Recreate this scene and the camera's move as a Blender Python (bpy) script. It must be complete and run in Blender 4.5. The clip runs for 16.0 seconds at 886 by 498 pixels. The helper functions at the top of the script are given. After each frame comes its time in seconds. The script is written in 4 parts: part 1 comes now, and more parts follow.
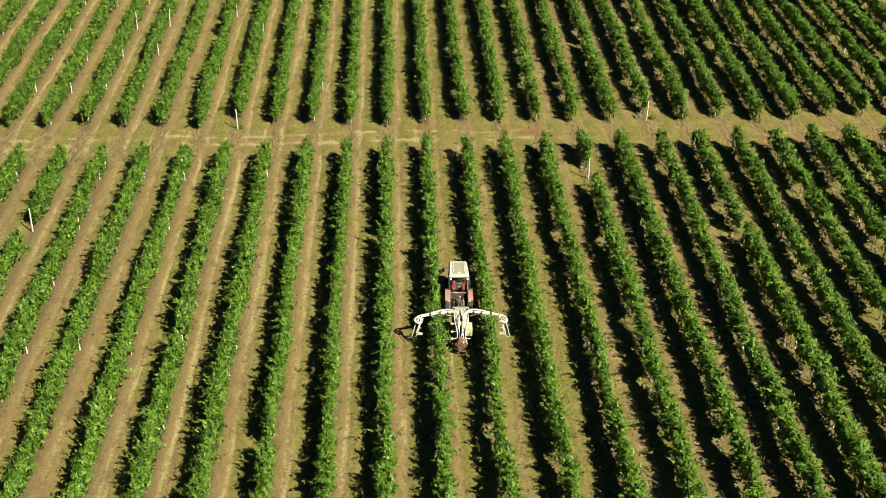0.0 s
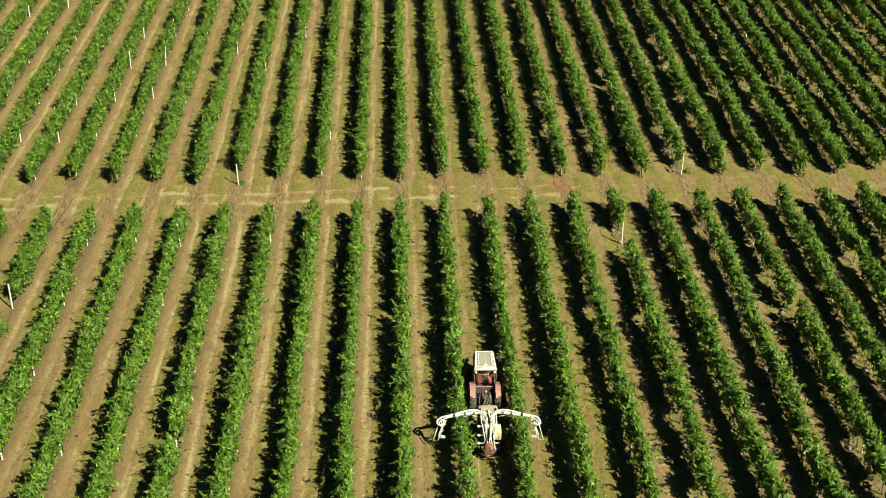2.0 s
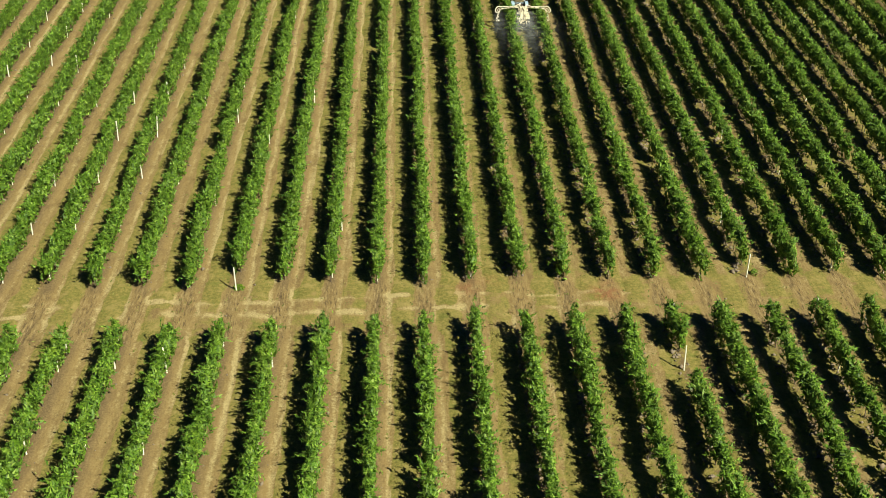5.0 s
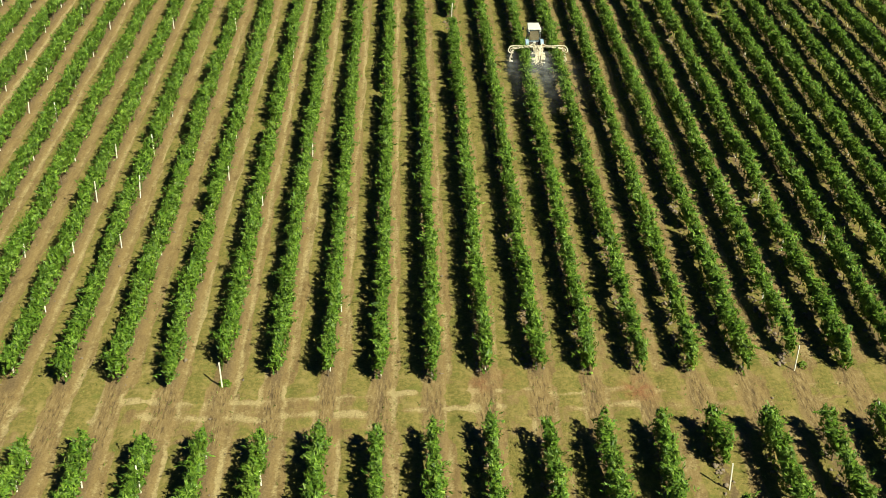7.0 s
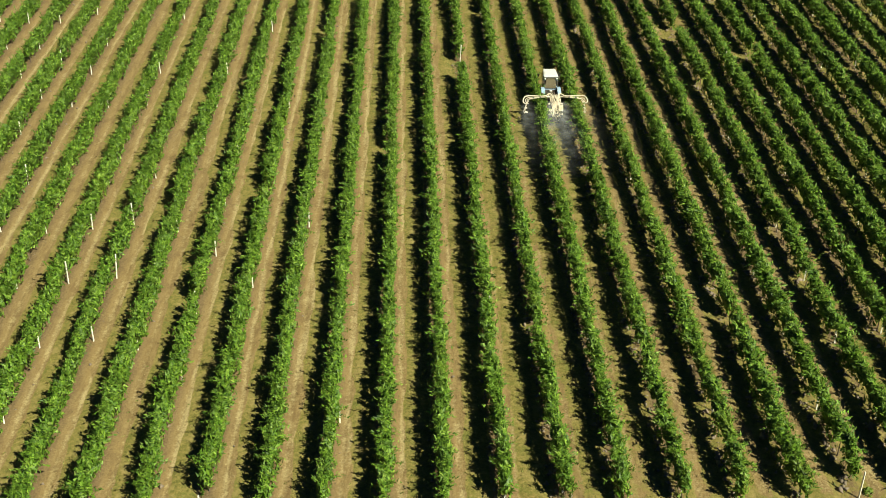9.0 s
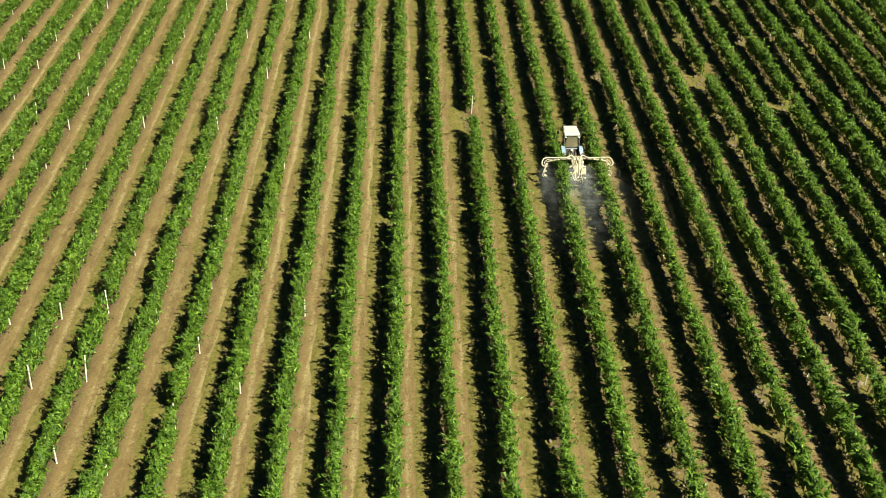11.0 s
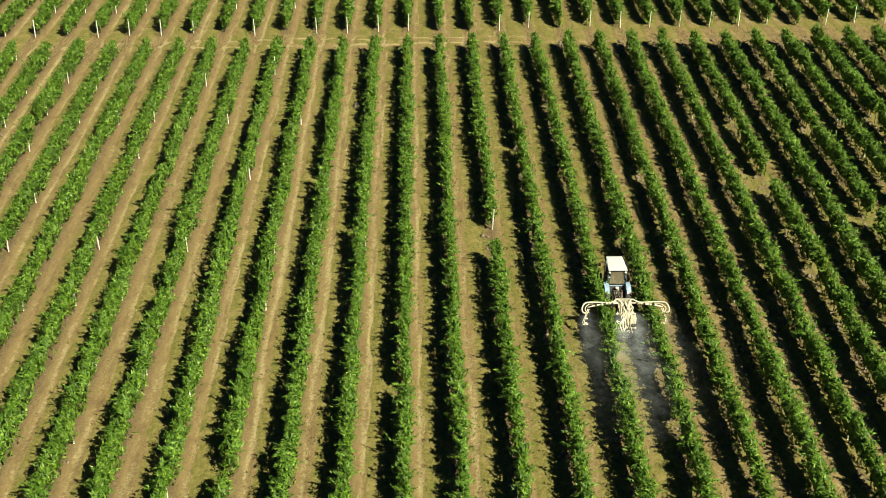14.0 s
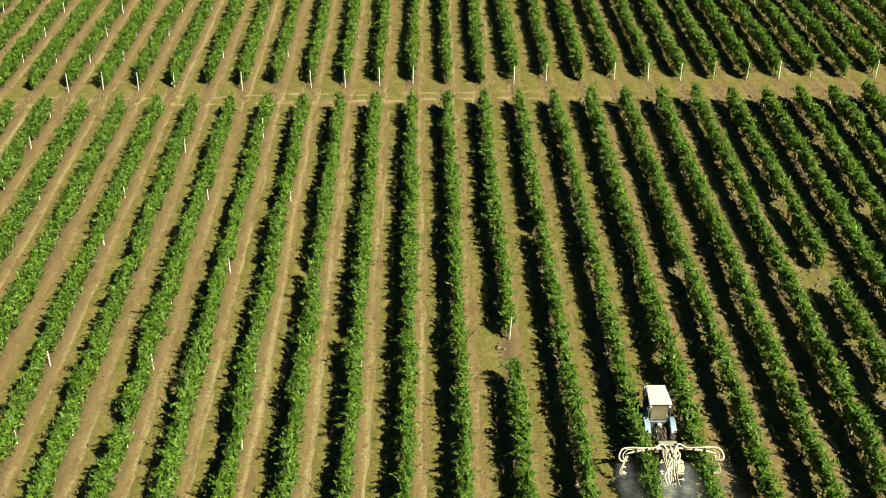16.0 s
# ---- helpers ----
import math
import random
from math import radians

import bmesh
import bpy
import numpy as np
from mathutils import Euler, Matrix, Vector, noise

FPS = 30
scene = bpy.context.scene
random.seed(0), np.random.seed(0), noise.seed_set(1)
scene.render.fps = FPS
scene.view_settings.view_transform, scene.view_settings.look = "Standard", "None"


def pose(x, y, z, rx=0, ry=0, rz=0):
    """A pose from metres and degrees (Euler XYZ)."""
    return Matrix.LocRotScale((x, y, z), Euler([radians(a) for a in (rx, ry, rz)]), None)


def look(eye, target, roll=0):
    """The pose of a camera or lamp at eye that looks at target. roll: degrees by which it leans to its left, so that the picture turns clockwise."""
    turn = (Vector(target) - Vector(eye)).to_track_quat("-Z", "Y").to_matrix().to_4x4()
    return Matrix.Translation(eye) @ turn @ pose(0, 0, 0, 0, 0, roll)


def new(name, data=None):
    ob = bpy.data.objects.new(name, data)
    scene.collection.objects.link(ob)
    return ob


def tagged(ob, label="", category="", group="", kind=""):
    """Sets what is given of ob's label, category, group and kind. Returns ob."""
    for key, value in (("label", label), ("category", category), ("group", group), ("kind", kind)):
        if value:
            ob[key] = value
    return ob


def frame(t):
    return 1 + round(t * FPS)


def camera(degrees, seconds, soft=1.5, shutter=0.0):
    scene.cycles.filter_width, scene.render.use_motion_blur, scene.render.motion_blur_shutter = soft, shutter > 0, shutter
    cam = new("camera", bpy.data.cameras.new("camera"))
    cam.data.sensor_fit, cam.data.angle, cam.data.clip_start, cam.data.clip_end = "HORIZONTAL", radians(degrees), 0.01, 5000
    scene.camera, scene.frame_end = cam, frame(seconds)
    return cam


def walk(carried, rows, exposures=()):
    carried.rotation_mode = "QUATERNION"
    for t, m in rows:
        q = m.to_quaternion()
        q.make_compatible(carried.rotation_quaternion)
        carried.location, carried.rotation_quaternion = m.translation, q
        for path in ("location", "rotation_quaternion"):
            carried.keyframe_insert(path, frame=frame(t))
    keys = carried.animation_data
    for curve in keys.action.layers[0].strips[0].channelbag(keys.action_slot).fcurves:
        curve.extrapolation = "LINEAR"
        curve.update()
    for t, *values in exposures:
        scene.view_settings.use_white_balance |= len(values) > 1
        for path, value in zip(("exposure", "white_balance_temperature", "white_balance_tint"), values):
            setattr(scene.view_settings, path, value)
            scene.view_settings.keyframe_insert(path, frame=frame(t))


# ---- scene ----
cam = camera(40.0, 16.0, soft=0.85)
PATH = [
    (0.0, 0.00, 0.00, 41.18, 59.30, -0.63, -2.18),
    (0.5, -0.27, 2.29, 41.31, 59.27, -0.67, -2.20),
    (1.0, -0.52, 4.53, 41.40, 59.27, -0.69, -2.20),
    (1.5, -0.74, 6.75, 41.44, 59.29, -0.67, -2.19),
    (2.0, -0.97, 9.00, 41.41, 59.33, -0.65, -2.16),
    (2.5, -1.16, 11.28, 41.34, 59.41, -0.66, -2.12),
    (3.0, -1.35, 13.57, 41.24, 59.49, -0.66, -2.07),
    (3.5, -1.55, 15.83, 41.13, 59.58, -0.63, -2.00),
    (4.0, -1.72, 18.10, 41.02, 59.67, -0.61, -1.93),
    (6.5, -1.84, 30.04, 41.22, 59.80, -0.53, -1.58),
    (7.0, -1.91, 32.60, 41.22, 59.83, -0.54, -1.56),
    (7.5, -2.00, 35.19, 41.25, 59.87, -0.52, -1.52),
    (8.0, -2.04, 37.76, 41.27, 59.89, -0.48, -1.51),
    (8.5, -2.11, 40.39, 41.35, 59.90, -0.45, -1.49),
    (9.0, -2.14, 43.08, 41.46, 59.91, -0.45, -1.47),
    (11.5, -2.54, 56.82, 41.50, 60.16, -0.40, -1.31),
    (12.0, -2.61, 59.98, 41.51, 60.15, -0.42, -1.27),
    (12.5, -2.69, 63.20, 41.55, 60.17, -0.43, -1.23),
    (13.0, -2.78, 66.54, 41.58, 60.20, -0.44, -1.20),
    (13.5, -2.84, 70.00, 41.59, 60.24, -0.47, -1.21),
    (14.0, -2.91, 73.55, 41.57, 60.28, -0.48, -1.18),
    (14.5, -2.97, 77.11, 41.52, 60.32, -0.46, -1.14),
    (15.0, -3.00, 80.64, 41.46, 60.37, -0.46, -1.07),
    (15.5, -2.95, 84.05, 41.39, 60.44, -0.47, -1.00),
    (16.0, -2.89, 87.36, 41.29, 60.49, -0.50, -0.90),
]
walk(cam, [(t, pose(x, y, z, rx, ry, rz)) for t, x, y, z, rx, ry, rz in PATH])

# ---- light: a clear day, the sun behind and to the right ----
SUN = Vector((0.675, -0.775, 1.0)).normalized()
world = bpy.data.worlds.new("sky")
world.use_nodes = True
scene.world = world
sky = world.node_tree.nodes.new("ShaderNodeTexSky")
sky.sky_type = "NISHITA"
sky.sun_disc = False
sky.ozone_density = 4.0
sky.sun_elevation = math.asin(SUN.z)
sky.sun_rotation = math.atan2(SUN.x, SUN.y)
back = world.node_tree.nodes["Background"]
back.inputs["Strength"].default_value = 0.0065
deep = world.node_tree.nodes.new("ShaderNodeVectorMath")  # a clear, deep blue sky
deep.operation = "MULTIPLY"
deep.inputs[1].default_value = (0.19, 0.82, 2.0)
world.node_tree.links.new(sky.outputs["Color"], deep.inputs[0])
world.node_tree.links.new(deep.outputs["Vector"], back.inputs["Color"])
sun_data = bpy.data.lights.new("sun", "SUN")
sun_data.energy = 5.0
sun_data.angle = radians(0.53)
sun_data.color = (0.955, 0.95, 0.69)
sun = new("sun", sun_data)
sun.matrix_world = look((60, -60, 90), Vector((60, -60, 90)) - SUN)
scene.view_settings.exposure = 1.02


# ---- materials ----
def material(name):
    m = bpy.data.materials.new(name)
    m.use_nodes = True
    tree = m.node_tree
    return m, tree, tree.nodes["Principled BSDF"]


def node(tree, kind, **sockets):
    n = tree.nodes.new(kind)
    for key, value in sockets.items():
        n.inputs[key].default_value = value
    return n


def noise_at(tree, scale, detail=4.0, rough=0.6, stretch=None):
    """Noise on world positions; stretch scales the axes first."""
    where = tree.nodes.new("ShaderNodeNewGeometry").outputs["Position"]
    if stretch:
        mp = node(tree, "ShaderNodeMapping", Scale=stretch)
        tree.links.new(where, mp.inputs["Vector"])
        where = mp.outputs["Vector"]
    n = node(tree, "ShaderNodeTexNoise", Scale=scale, Detail=detail, Roughness=rough)
    tree.links.new(where, n.inputs["Vector"])
    return n.outputs["Fac"]


def ramp(tree, fac, stops):
    r = tree.nodes.new("ShaderNodeValToRGB")
    e = r.color_ramp.elements
    while len(e) < len(stops):
        e.new(0.5)
    for el, (p, c) in zip(e, stops):
        el.position = p
        el.color = (*c, 1.0)
    tree.links.new(fac, r.inputs["Fac"])
    return r.outputs["Color"]


def mix(tree, fac, a, b, kind="MIX"):
    n = tree.nodes.new("ShaderNodeMix")
    n.data_type = "RGBA"
    n.blend_type = kind
    for socket, value in ((n.inputs[0], fac), (n.inputs[6], a), (n.inputs[7], b)):
        if isinstance(value, bpy.types.NodeSocket):
            tree.links.new(value, socket)
        elif isinstance(value, (int, float)):
            socket.default_value = value
        else:
            socket.default_value = (*value, 1.0)
    return n.outputs[2]


def calc(tree, op, a, b=0.0, clamp=False):
    n = tree.nodes.new("ShaderNodeMath")
    n.operation = op
    n.use_clamp = clamp
    for socket, value in zip(n.inputs, (a, b)):
        if isinstance(value, bpy.types.NodeSocket):
            tree.links.new(value, socket)
        else:
            socket.default_value = value
    return n.outputs[0]


def step(tree, value, low, high):
    n = node(tree, "ShaderNodeMapRange")
    n.interpolation_type = "SMOOTHSTEP"
    tree.links.new(value, n.inputs["Value"])
    n.inputs["From Min"].default_value, n.inputs["From Max"].default_value = low, high
    return n.outputs["Result"]


def bump(tree, bsdf, height, strength, distance):
    b = node(tree, "ShaderNodeBump", Strength=strength, Distance=distance)
    tree.links.new(height, b.inputs["Height"])
    tree.links.new(b.outputs["Normal"], bsdf.inputs["Normal"])


def leaf_material(name, stops, dry, through_light=0.22):
    m, tree, bsdf = material(name)
    island = tree.nodes.new("ShaderNodeNewGeometry").outputs["Random Per Island"]
    own = ramp(tree, island, stops)
    patch = step(tree, noise_at(tree, 0.16, 3.0), 0.60, 0.80)
    colour = mix(tree, calc(tree, "MULTIPLY", patch, 0.55), own, dry)
    colour = mix(tree, step(tree, noise_at(tree, 0.9, 2.0), 0.35, 0.7), mix(tree, 0.35, colour, (0.040, 0.080, 0.009)), colour)
    # random darker and paler leaf clusters, put into the colour for contrast
    tuft = step(tree, noise_at(tree, 3.2, 2.0, 0.55), 0.36, 0.64)
    colour = mix(tree, tuft, mix(tree, 1.0, colour, (0.76, 0.80, 0.76), "MULTIPLY"), mix(tree, 1.0, colour, (1.24, 1.36, 1.18), "MULTIPLY"))
    tree.links.new(colour, bsdf.inputs["Base Color"])
    bsdf.inputs["Roughness"].default_value = 0.58
    bsdf.inputs["Specular IOR Level"].default_value = 0.42
    glow = tree.nodes.new("ShaderNodeBsdfTranslucent")
    tree.links.new(mix(tree, 0.5, colour, (0.15, 0.27, 0.015)), glow.inputs["Color"])
    both = tree.nodes.new("ShaderNodeMixShader")
    both.inputs["Fac"].default_value = through_light
    tree.links.new(bsdf.outputs["BSDF"], both.inputs[1])
    tree.links.new(glow.outputs["BSDF"], both.inputs[2])
    tree.links.new(both.outputs["Shader"], tree.nodes["Material Output"].inputs["Surface"])
    return m


def painted(name, colour, dirt=(0.16, 0.12, 0.08), rough=0.45, metal=0.0, wear=0.35, scale=6.0):
    m, tree, bsdf = material(name)
    where = step(tree, noise_at(tree, scale, 5.0, 0.7), 0.48, 0.72)
    c = mix(tree, calc(tree, "MULTIPLY", where, wear), colour, dirt)
    tree.links.new(c, bsdf.inputs["Base Color"])
    r = step(tree, noise_at(tree, scale * 3, 3.0), 0.3, 0.8)
    tree.links.new(calc(tree, "ADD", calc(tree, "MULTIPLY", r, 0.25), rough - 0.1), bsdf.inputs["Roughness"])
    bsdf.inputs["Metallic"].default_value = metal
    return m


def ground_material():
    """Soil with worn tracks, dry grass in the alleys and bare strips under the vines."""
    m, tree, bsdf = material("vineyard_soil")

    def mask(name):
        a = tree.nodes.new("ShaderNodeAttribute")
        a.attribute_name = name
        return a.outputs["Fac"]

    fine = noise_at(tree, 9.0, 6.0, 0.7)
    streak = noise_at(tree, 2.2, 5.0, 0.65, (2.6, 0.35, 1.0))
    broad = noise_at(tree, 0.22, 4.0, 0.6)
    clump = noise_at(tree, 1.5, 5.0, 0.65)
    soil = ramp(tree, streak, [(0.25, (0.153, 0.098, 0.041)), (0.5, (0.219, 0.148, 0.066)), (0.78, (0.284, 0.206, 0.097))])
    soil = mix(tree, 0.36, soil, ramp(tree, fine, [(0.3, (0.093, 0.062, 0.026)), (0.7, (0.305, 0.236, 0.109))]))
    soil = mix(tree, step(tree, broad, 0.4, 0.7), soil, mix(tree, 0.35, soil, (0.237, 0.158, 0.066)))
    damp = noise_at(tree, 0.9, 4.0, 0.6, (1.6, 0.6, 1.0))
    soil = mix(tree, step(tree, damp, 0.45, 0.68), soil, mix(tree, 0.55, soil, (0.125, 0.081, 0.038)))
    pale = ramp(tree, fine, [(0.3, (0.305, 0.238, 0.118)), (0.7, (0.425, 0.352, 0.188))])
    patchy = noise_at(tree, 0.75, 4.0, 0.65)
    scuff = calc(tree, "ADD", calc(tree, "MULTIPLY", mask("worn"), 0.85), calc(tree, "MULTIPLY", calc(tree, "SUBTRACT", patchy, 0.5), 1.1))
    tussock = noise_at(tree, 4.2, 5.0, 0.7)
    ragged = calc(tree, "ADD", calc(tree, "MULTIPLY", tussock, 1.3), calc(tree, "MULTIPLY", fine, 0.7))
    scuff = calc(tree, "ADD", scuff, calc(tree, "SUBTRACT", ragged, 1.0))
    soil = mix(tree, calc(tree, "MULTIPLY", step(tree, scuff, 0.20, 0.80), 0.72), soil, pale)
    weedy = noise_at(tree, 3.4, 5.0, 0.7, (1.8, 0.7, 1.0))
    soil = mix(tree, calc(tree, "MULTIPLY", step(tree, weedy, 0.50, 0.66), 0.38), soil, (0.111, 0.079, 0.039))
    bare = ramp(tree, fine, [(0.3, (0.066, 0.044, 0.024)), (0.7, (0.172, 0.122, 0.070))])
    soil = mix(tree, mask("bare"), soil, bare)
    # dark and pale scratch strokes along the tilled strips, drawn as colour
    scratch = noise_at(tree, 2.4, 5.0, 0.65, (3.4, 0.55, 1.0))
    dark_scratches = calc(tree, "MULTIPLY", step(tree, scratch, 0.53, 0.63), mask("tilled"))
    soil = mix(tree, calc(tree, "MULTIPLY", dark_scratches, 0.8), soil, (0.070, 0.048, 0.027))
    pale_scratches = calc(tree, "MULTIPLY", step(tree, calc(tree, "SUBTRACT", 1.0, scratch), 0.53, 0.64), mask("tilled"))
    soil = mix(tree, calc(tree, "MULTIPLY", pale_scratches, 0.5), soil, (0.330, 0.250, 0.135))
    grass = ramp(tree, clump, [(0.28, (0.072, 0.090, 0.013)), (0.46, (0.133, 0.134, 0.026)), (0.62, (0.199, 0.172, 0.050)), (0.80, (0.154, 0.159, 0.029))])
    grass = mix(tree, 0.5, grass, ramp(tree, streak, [(0.3, (0.075, 0.074, 0.017)), (0.55, (0.186, 0.159, 0.046)), (0.75, (0.261, 0.222, 0.079))]))
    grass = mix(tree, 0.35, grass, ramp(tree, fine, [(0.3, (0.044, 0.057, 0.009)), (0.72, (0.248, 0.225, 0.065))]))
    grass = mix(tree, 0.55, grass, ramp(tree, tussock, [(0.32, (0.057, 0.058, 0.013)), (0.47, (0.138, 0.122, 0.027)), (0.60, (0.248, 0.185, 0.059)), (0.72, (0.330, 0.240, 0.100))]))
    turf = noise_at(tree, 0.85, 4.0, 0.6)
    grass = mix(tree, calc(tree, "MULTIPLY", step(tree, turf, 0.50, 0.68), 0.55), grass, (0.285, 0.215, 0.085))
    grass = mix(tree, calc(tree, "MULTIPLY", calc(tree, "SUBTRACT", 1.0, step(tree, turf, 0.32, 0.46)), 0.5), grass, (0.085, 0.112, 0.018))
    grass = mix(tree, 0.10, mix(tree, 1.0, grass, (0.96, 0.95, 1.00), "MULTIPLY"), (0.235, 0.185, 0.085))
    edge = calc(tree, "ADD", calc(tree, "MULTIPLY", clump, 0.75), calc(tree, "MULTIPLY", tussock, 0.55))
    cover = calc(tree, "SUBTRACT", calc(tree, "ADD", mask("grass"), edge), 0.62)
    soil = mix(tree, step(tree, cover, 0.30, 0.52), soil, grass)
    red = ramp(tree, fine, [(0.35, (0.136, 0.061, 0.032)), (0.7, (0.272, 0.119, 0.061))])
    soil = mix(tree, calc(tree, "MULTIPLY", mask("red"), step(tree, clump, 0.35, 0.6)), soil, red)
    tree.links.new(soil, bsdf.inputs["Base Color"])
    bsdf.inputs["Roughness"].default_value = 0.95
    bsdf.inputs["Specular IOR Level"].default_value = 0.1
    bump(tree, bsdf, calc(tree, "ADD", calc(tree, "MULTIPLY", fine, 0.4), calc(tree, "MULTIPLY", tussock, 1.6)), 0.6, 0.10)
    return m


M_LEAF = leaf_material("vine_leaves", [(0.0, (0.038, 0.080, 0.009)), (0.30, (0.077, 0.146, 0.012)), (0.62, (0.120, 0.204, 0.016)), (0.86, (0.178, 0.264, 0.028)), (1.0, (0.250, 0.330, 0.060))], (0.217, 0.234, 0.020))
M_WEED = leaf_material("weed_leaves", [(0.0, (0.090, 0.150, 0.012)), (0.5, (0.150, 0.220, 0.016)), (1.0, (0.230, 0.290, 0.024))], (0.25, 0.26, 0.03))
M_GRASS = leaf_material("dry_grass", [(0.0, (0.085, 0.106, 0.020)), (0.5, (0.178, 0.170, 0.044)), (1.0, (0.340, 0.281, 0.104))], (0.306, 0.246, 0.088), 0.2)
M_SOIL = ground_material()
M_BARK = painted("vine_bark", (0.115, 0.082, 0.055), (0.21, 0.165, 0.12), 0.9, 0.0, 0.8, 14.0)
M_CONCRETE = painted("pale_concrete", (0.66, 0.63, 0.56), (0.40, 0.36, 0.29), 0.85, 0.0, 0.7, 9.0)
M_CLOD = painted("dry_clods", (0.165, 0.126, 0.094), (0.270, 0.205, 0.150), 0.95, 0.0, 0.8, 5.0)
M_RED = painted("faded_red_paint", (0.30, 0.155, 0.135), (0.36, 0.26, 0.225), 0.5, 0.0, 0.8)
M_BLUE = painted("faded_blue_paint", (0.225, 0.325, 0.455), (0.43, 0.44, 0.45), 0.5, 0.0, 0.8)
M_WHITE = painted("white_paint", (0.592, 0.585, 0.555), (0.444, 0.414, 0.340), 0.45, 0.0, 0.45, 4.0)
M_CREAM = painted("dusty_cream_roof", (0.548, 0.525, 0.459), (0.370, 0.311, 0.207), 0.6, 0.0, 0.8, 3.5)
M_TAN = painted("tan_roof_panel", (0.30, 0.275, 0.215), (0.22, 0.20, 0.15), 0.7, 0.0, 0.8, 4.0)
M_HOSE = painted("white_hose", (0.53, 0.515, 0.47), (0.407, 0.348, 0.252), 0.5, 0.0, 0.4, 5.0)
M_HOSE_CREAM = painted("cream_hose", (0.533, 0.466, 0.355), (0.370, 0.281, 0.185), 0.5, 0.0, 0.5, 5.0)
M_BLACK = painted("dark_machinery", (0.022, 0.021, 0.019), (0.089, 0.070, 0.052), 0.6, 0.2, 0.7, 8.0)
M_RUBBER = painted("dusty_rubber", (0.045, 0.042, 0.038), (0.20, 0.165, 0.125), 0.85, 0.0, 0.9, 7.0)
M_STEEL = painted("worn_steel", (0.266, 0.252, 0.229), (0.148, 0.096, 0.059), 0.45, 0.8, 0.7, 9.0)
M_SEAT = painted("red_seat_cover", (0.24, 0.040, 0.040), (0.15, 0.025, 0.025), 0.8, 0.0, 0.6, 8.0)
M_RUST = painted("rusty_fan_casing", (0.222, 0.089, 0.056), (0.340, 0.222, 0.148), 0.75, 0.1, 0.7, 7.0)
M_TANK = painted("yellowed_plastic_tank", (0.50, 0.46, 0.32), (0.36, 0.31, 0.20), 0.5, 0.0, 0.5, 5.0)
M_GREY = painted("dusty_dark_grey_paint", (0.060, 0.052, 0.047), (0.17, 0.13, 0.105), 0.6, 0.0, 0.8, 6.0)
M_LINK = painted("greasy_dusty_linkage", (0.105, 0.072, 0.055), (0.34, 0.24, 0.185), 0.6, 0.2, 0.9, 14.0)
M_CANVAS = painted("dusty_tan_cover", (0.34, 0.30, 0.225), (0.24, 0.20, 0.15), 0.85, 0.0, 0.8, 5.0)
M_RAG = painted("brown_sacking", (0.11, 0.078, 0.048), (0.19, 0.145, 0.095), 0.95, 0.0, 0.9, 9.0)


def glass_material():
    m, _, bsdf = material("cab_glass")
    bsdf.inputs["Base Color"].default_value = (0.75, 0.82, 0.80, 1.0)
    bsdf.inputs["Roughness"].default_value = 0.05
    bsdf.inputs["Transmission Weight"].default_value = 1.0
    bsdf.inputs["IOR"].default_value = 1.1
    return m


M_GLASS = glass_material()


# ---- mesh helpers ----
def part(name, bm, mat, parent, label=""):
    """Links a bmesh as one mesh object under a thing or a part."""
    me = bpy.data.meshes.new(name)
    bm.to_mesh(me)
    bm.free()
    me.materials.append(mat)
    ob = new(name, me)
    ob.parent = parent
    return tagged(ob, label) if label else ob


def empty(name, m, label, category, group=""):
    ob = new(name)
    ob.matrix_world = m
    return tagged(ob, label, category, group)


def box(bm, centre, size, bevel=0.0, m=None):
    made = bmesh.ops.create_cube(bm, size=1.0, matrix=Matrix.LocRotScale(centre, None, size))
    verts = made["verts"]
    if bevel:
        edges = list({e for v in verts for e in v.link_edges})
        res = bmesh.ops.bevel(bm, geom=edges, offset=bevel, segments=2, affect="EDGES", profile=0.6)
        verts = list({v for v in verts if v.is_valid} | set(res["verts"]))
    if m is not None:
        bmesh.ops.transform(bm, matrix=m, verts=verts)
    return verts


def tube(bm, points, radius, seg=8, smooth=0, caps=True):
    """A round pipe along points; radius may be a number or a list."""
    pts = [Vector(p) for p in points]
    if smooth:
        out = []
        ends = [pts[0] * 2 - pts[1], *pts, pts[-1] * 2 - pts[-2]]
        for i in range(len(pts) - 1):
            a, b, c, d = ends[i:i + 4]
            for k in range(smooth):
                t = k / smooth
                out.append(0.5 * (2 * b + (c - a) * t + (2 * a - 5 * b + 4 * c - d) * t * t + (3 * b - a - 3 * c + d) * t ** 3))
        pts = out + [pts[-1]]
    rings = []
    up = Vector((0.13, 0.21, 0.97))
    for i, p in enumerate(pts):
        way = (pts[min(i + 1, len(pts) - 1)] - pts[max(i - 1, 0)]).normalized()
        side = way.cross(up)
        side = side.normalized() if side.length > 1e-3 else Vector((1, 0, 0))
        up = side.cross(way).normalized()
        r = radius if isinstance(radius, (int, float)) else radius[min(len(radius) - 1, round(i * (len(radius) - 1) / max(1, len(pts) - 1)))]
        rings.append([bm.verts.new(p + (side * math.cos(a) + up * math.sin(a)) * r) for a in (2 * math.pi * k / seg for k in range(seg))])
    for a, b in zip(rings, rings[1:]):
        for k in range(seg):
            f = bm.faces.new((a[k], a[(k + 1) % seg], b[(k + 1) % seg], b[k]))
            f.smooth = True
    if caps:
        bm.faces.new(rings[0][::-1])
        bm.faces.new(rings[-1])


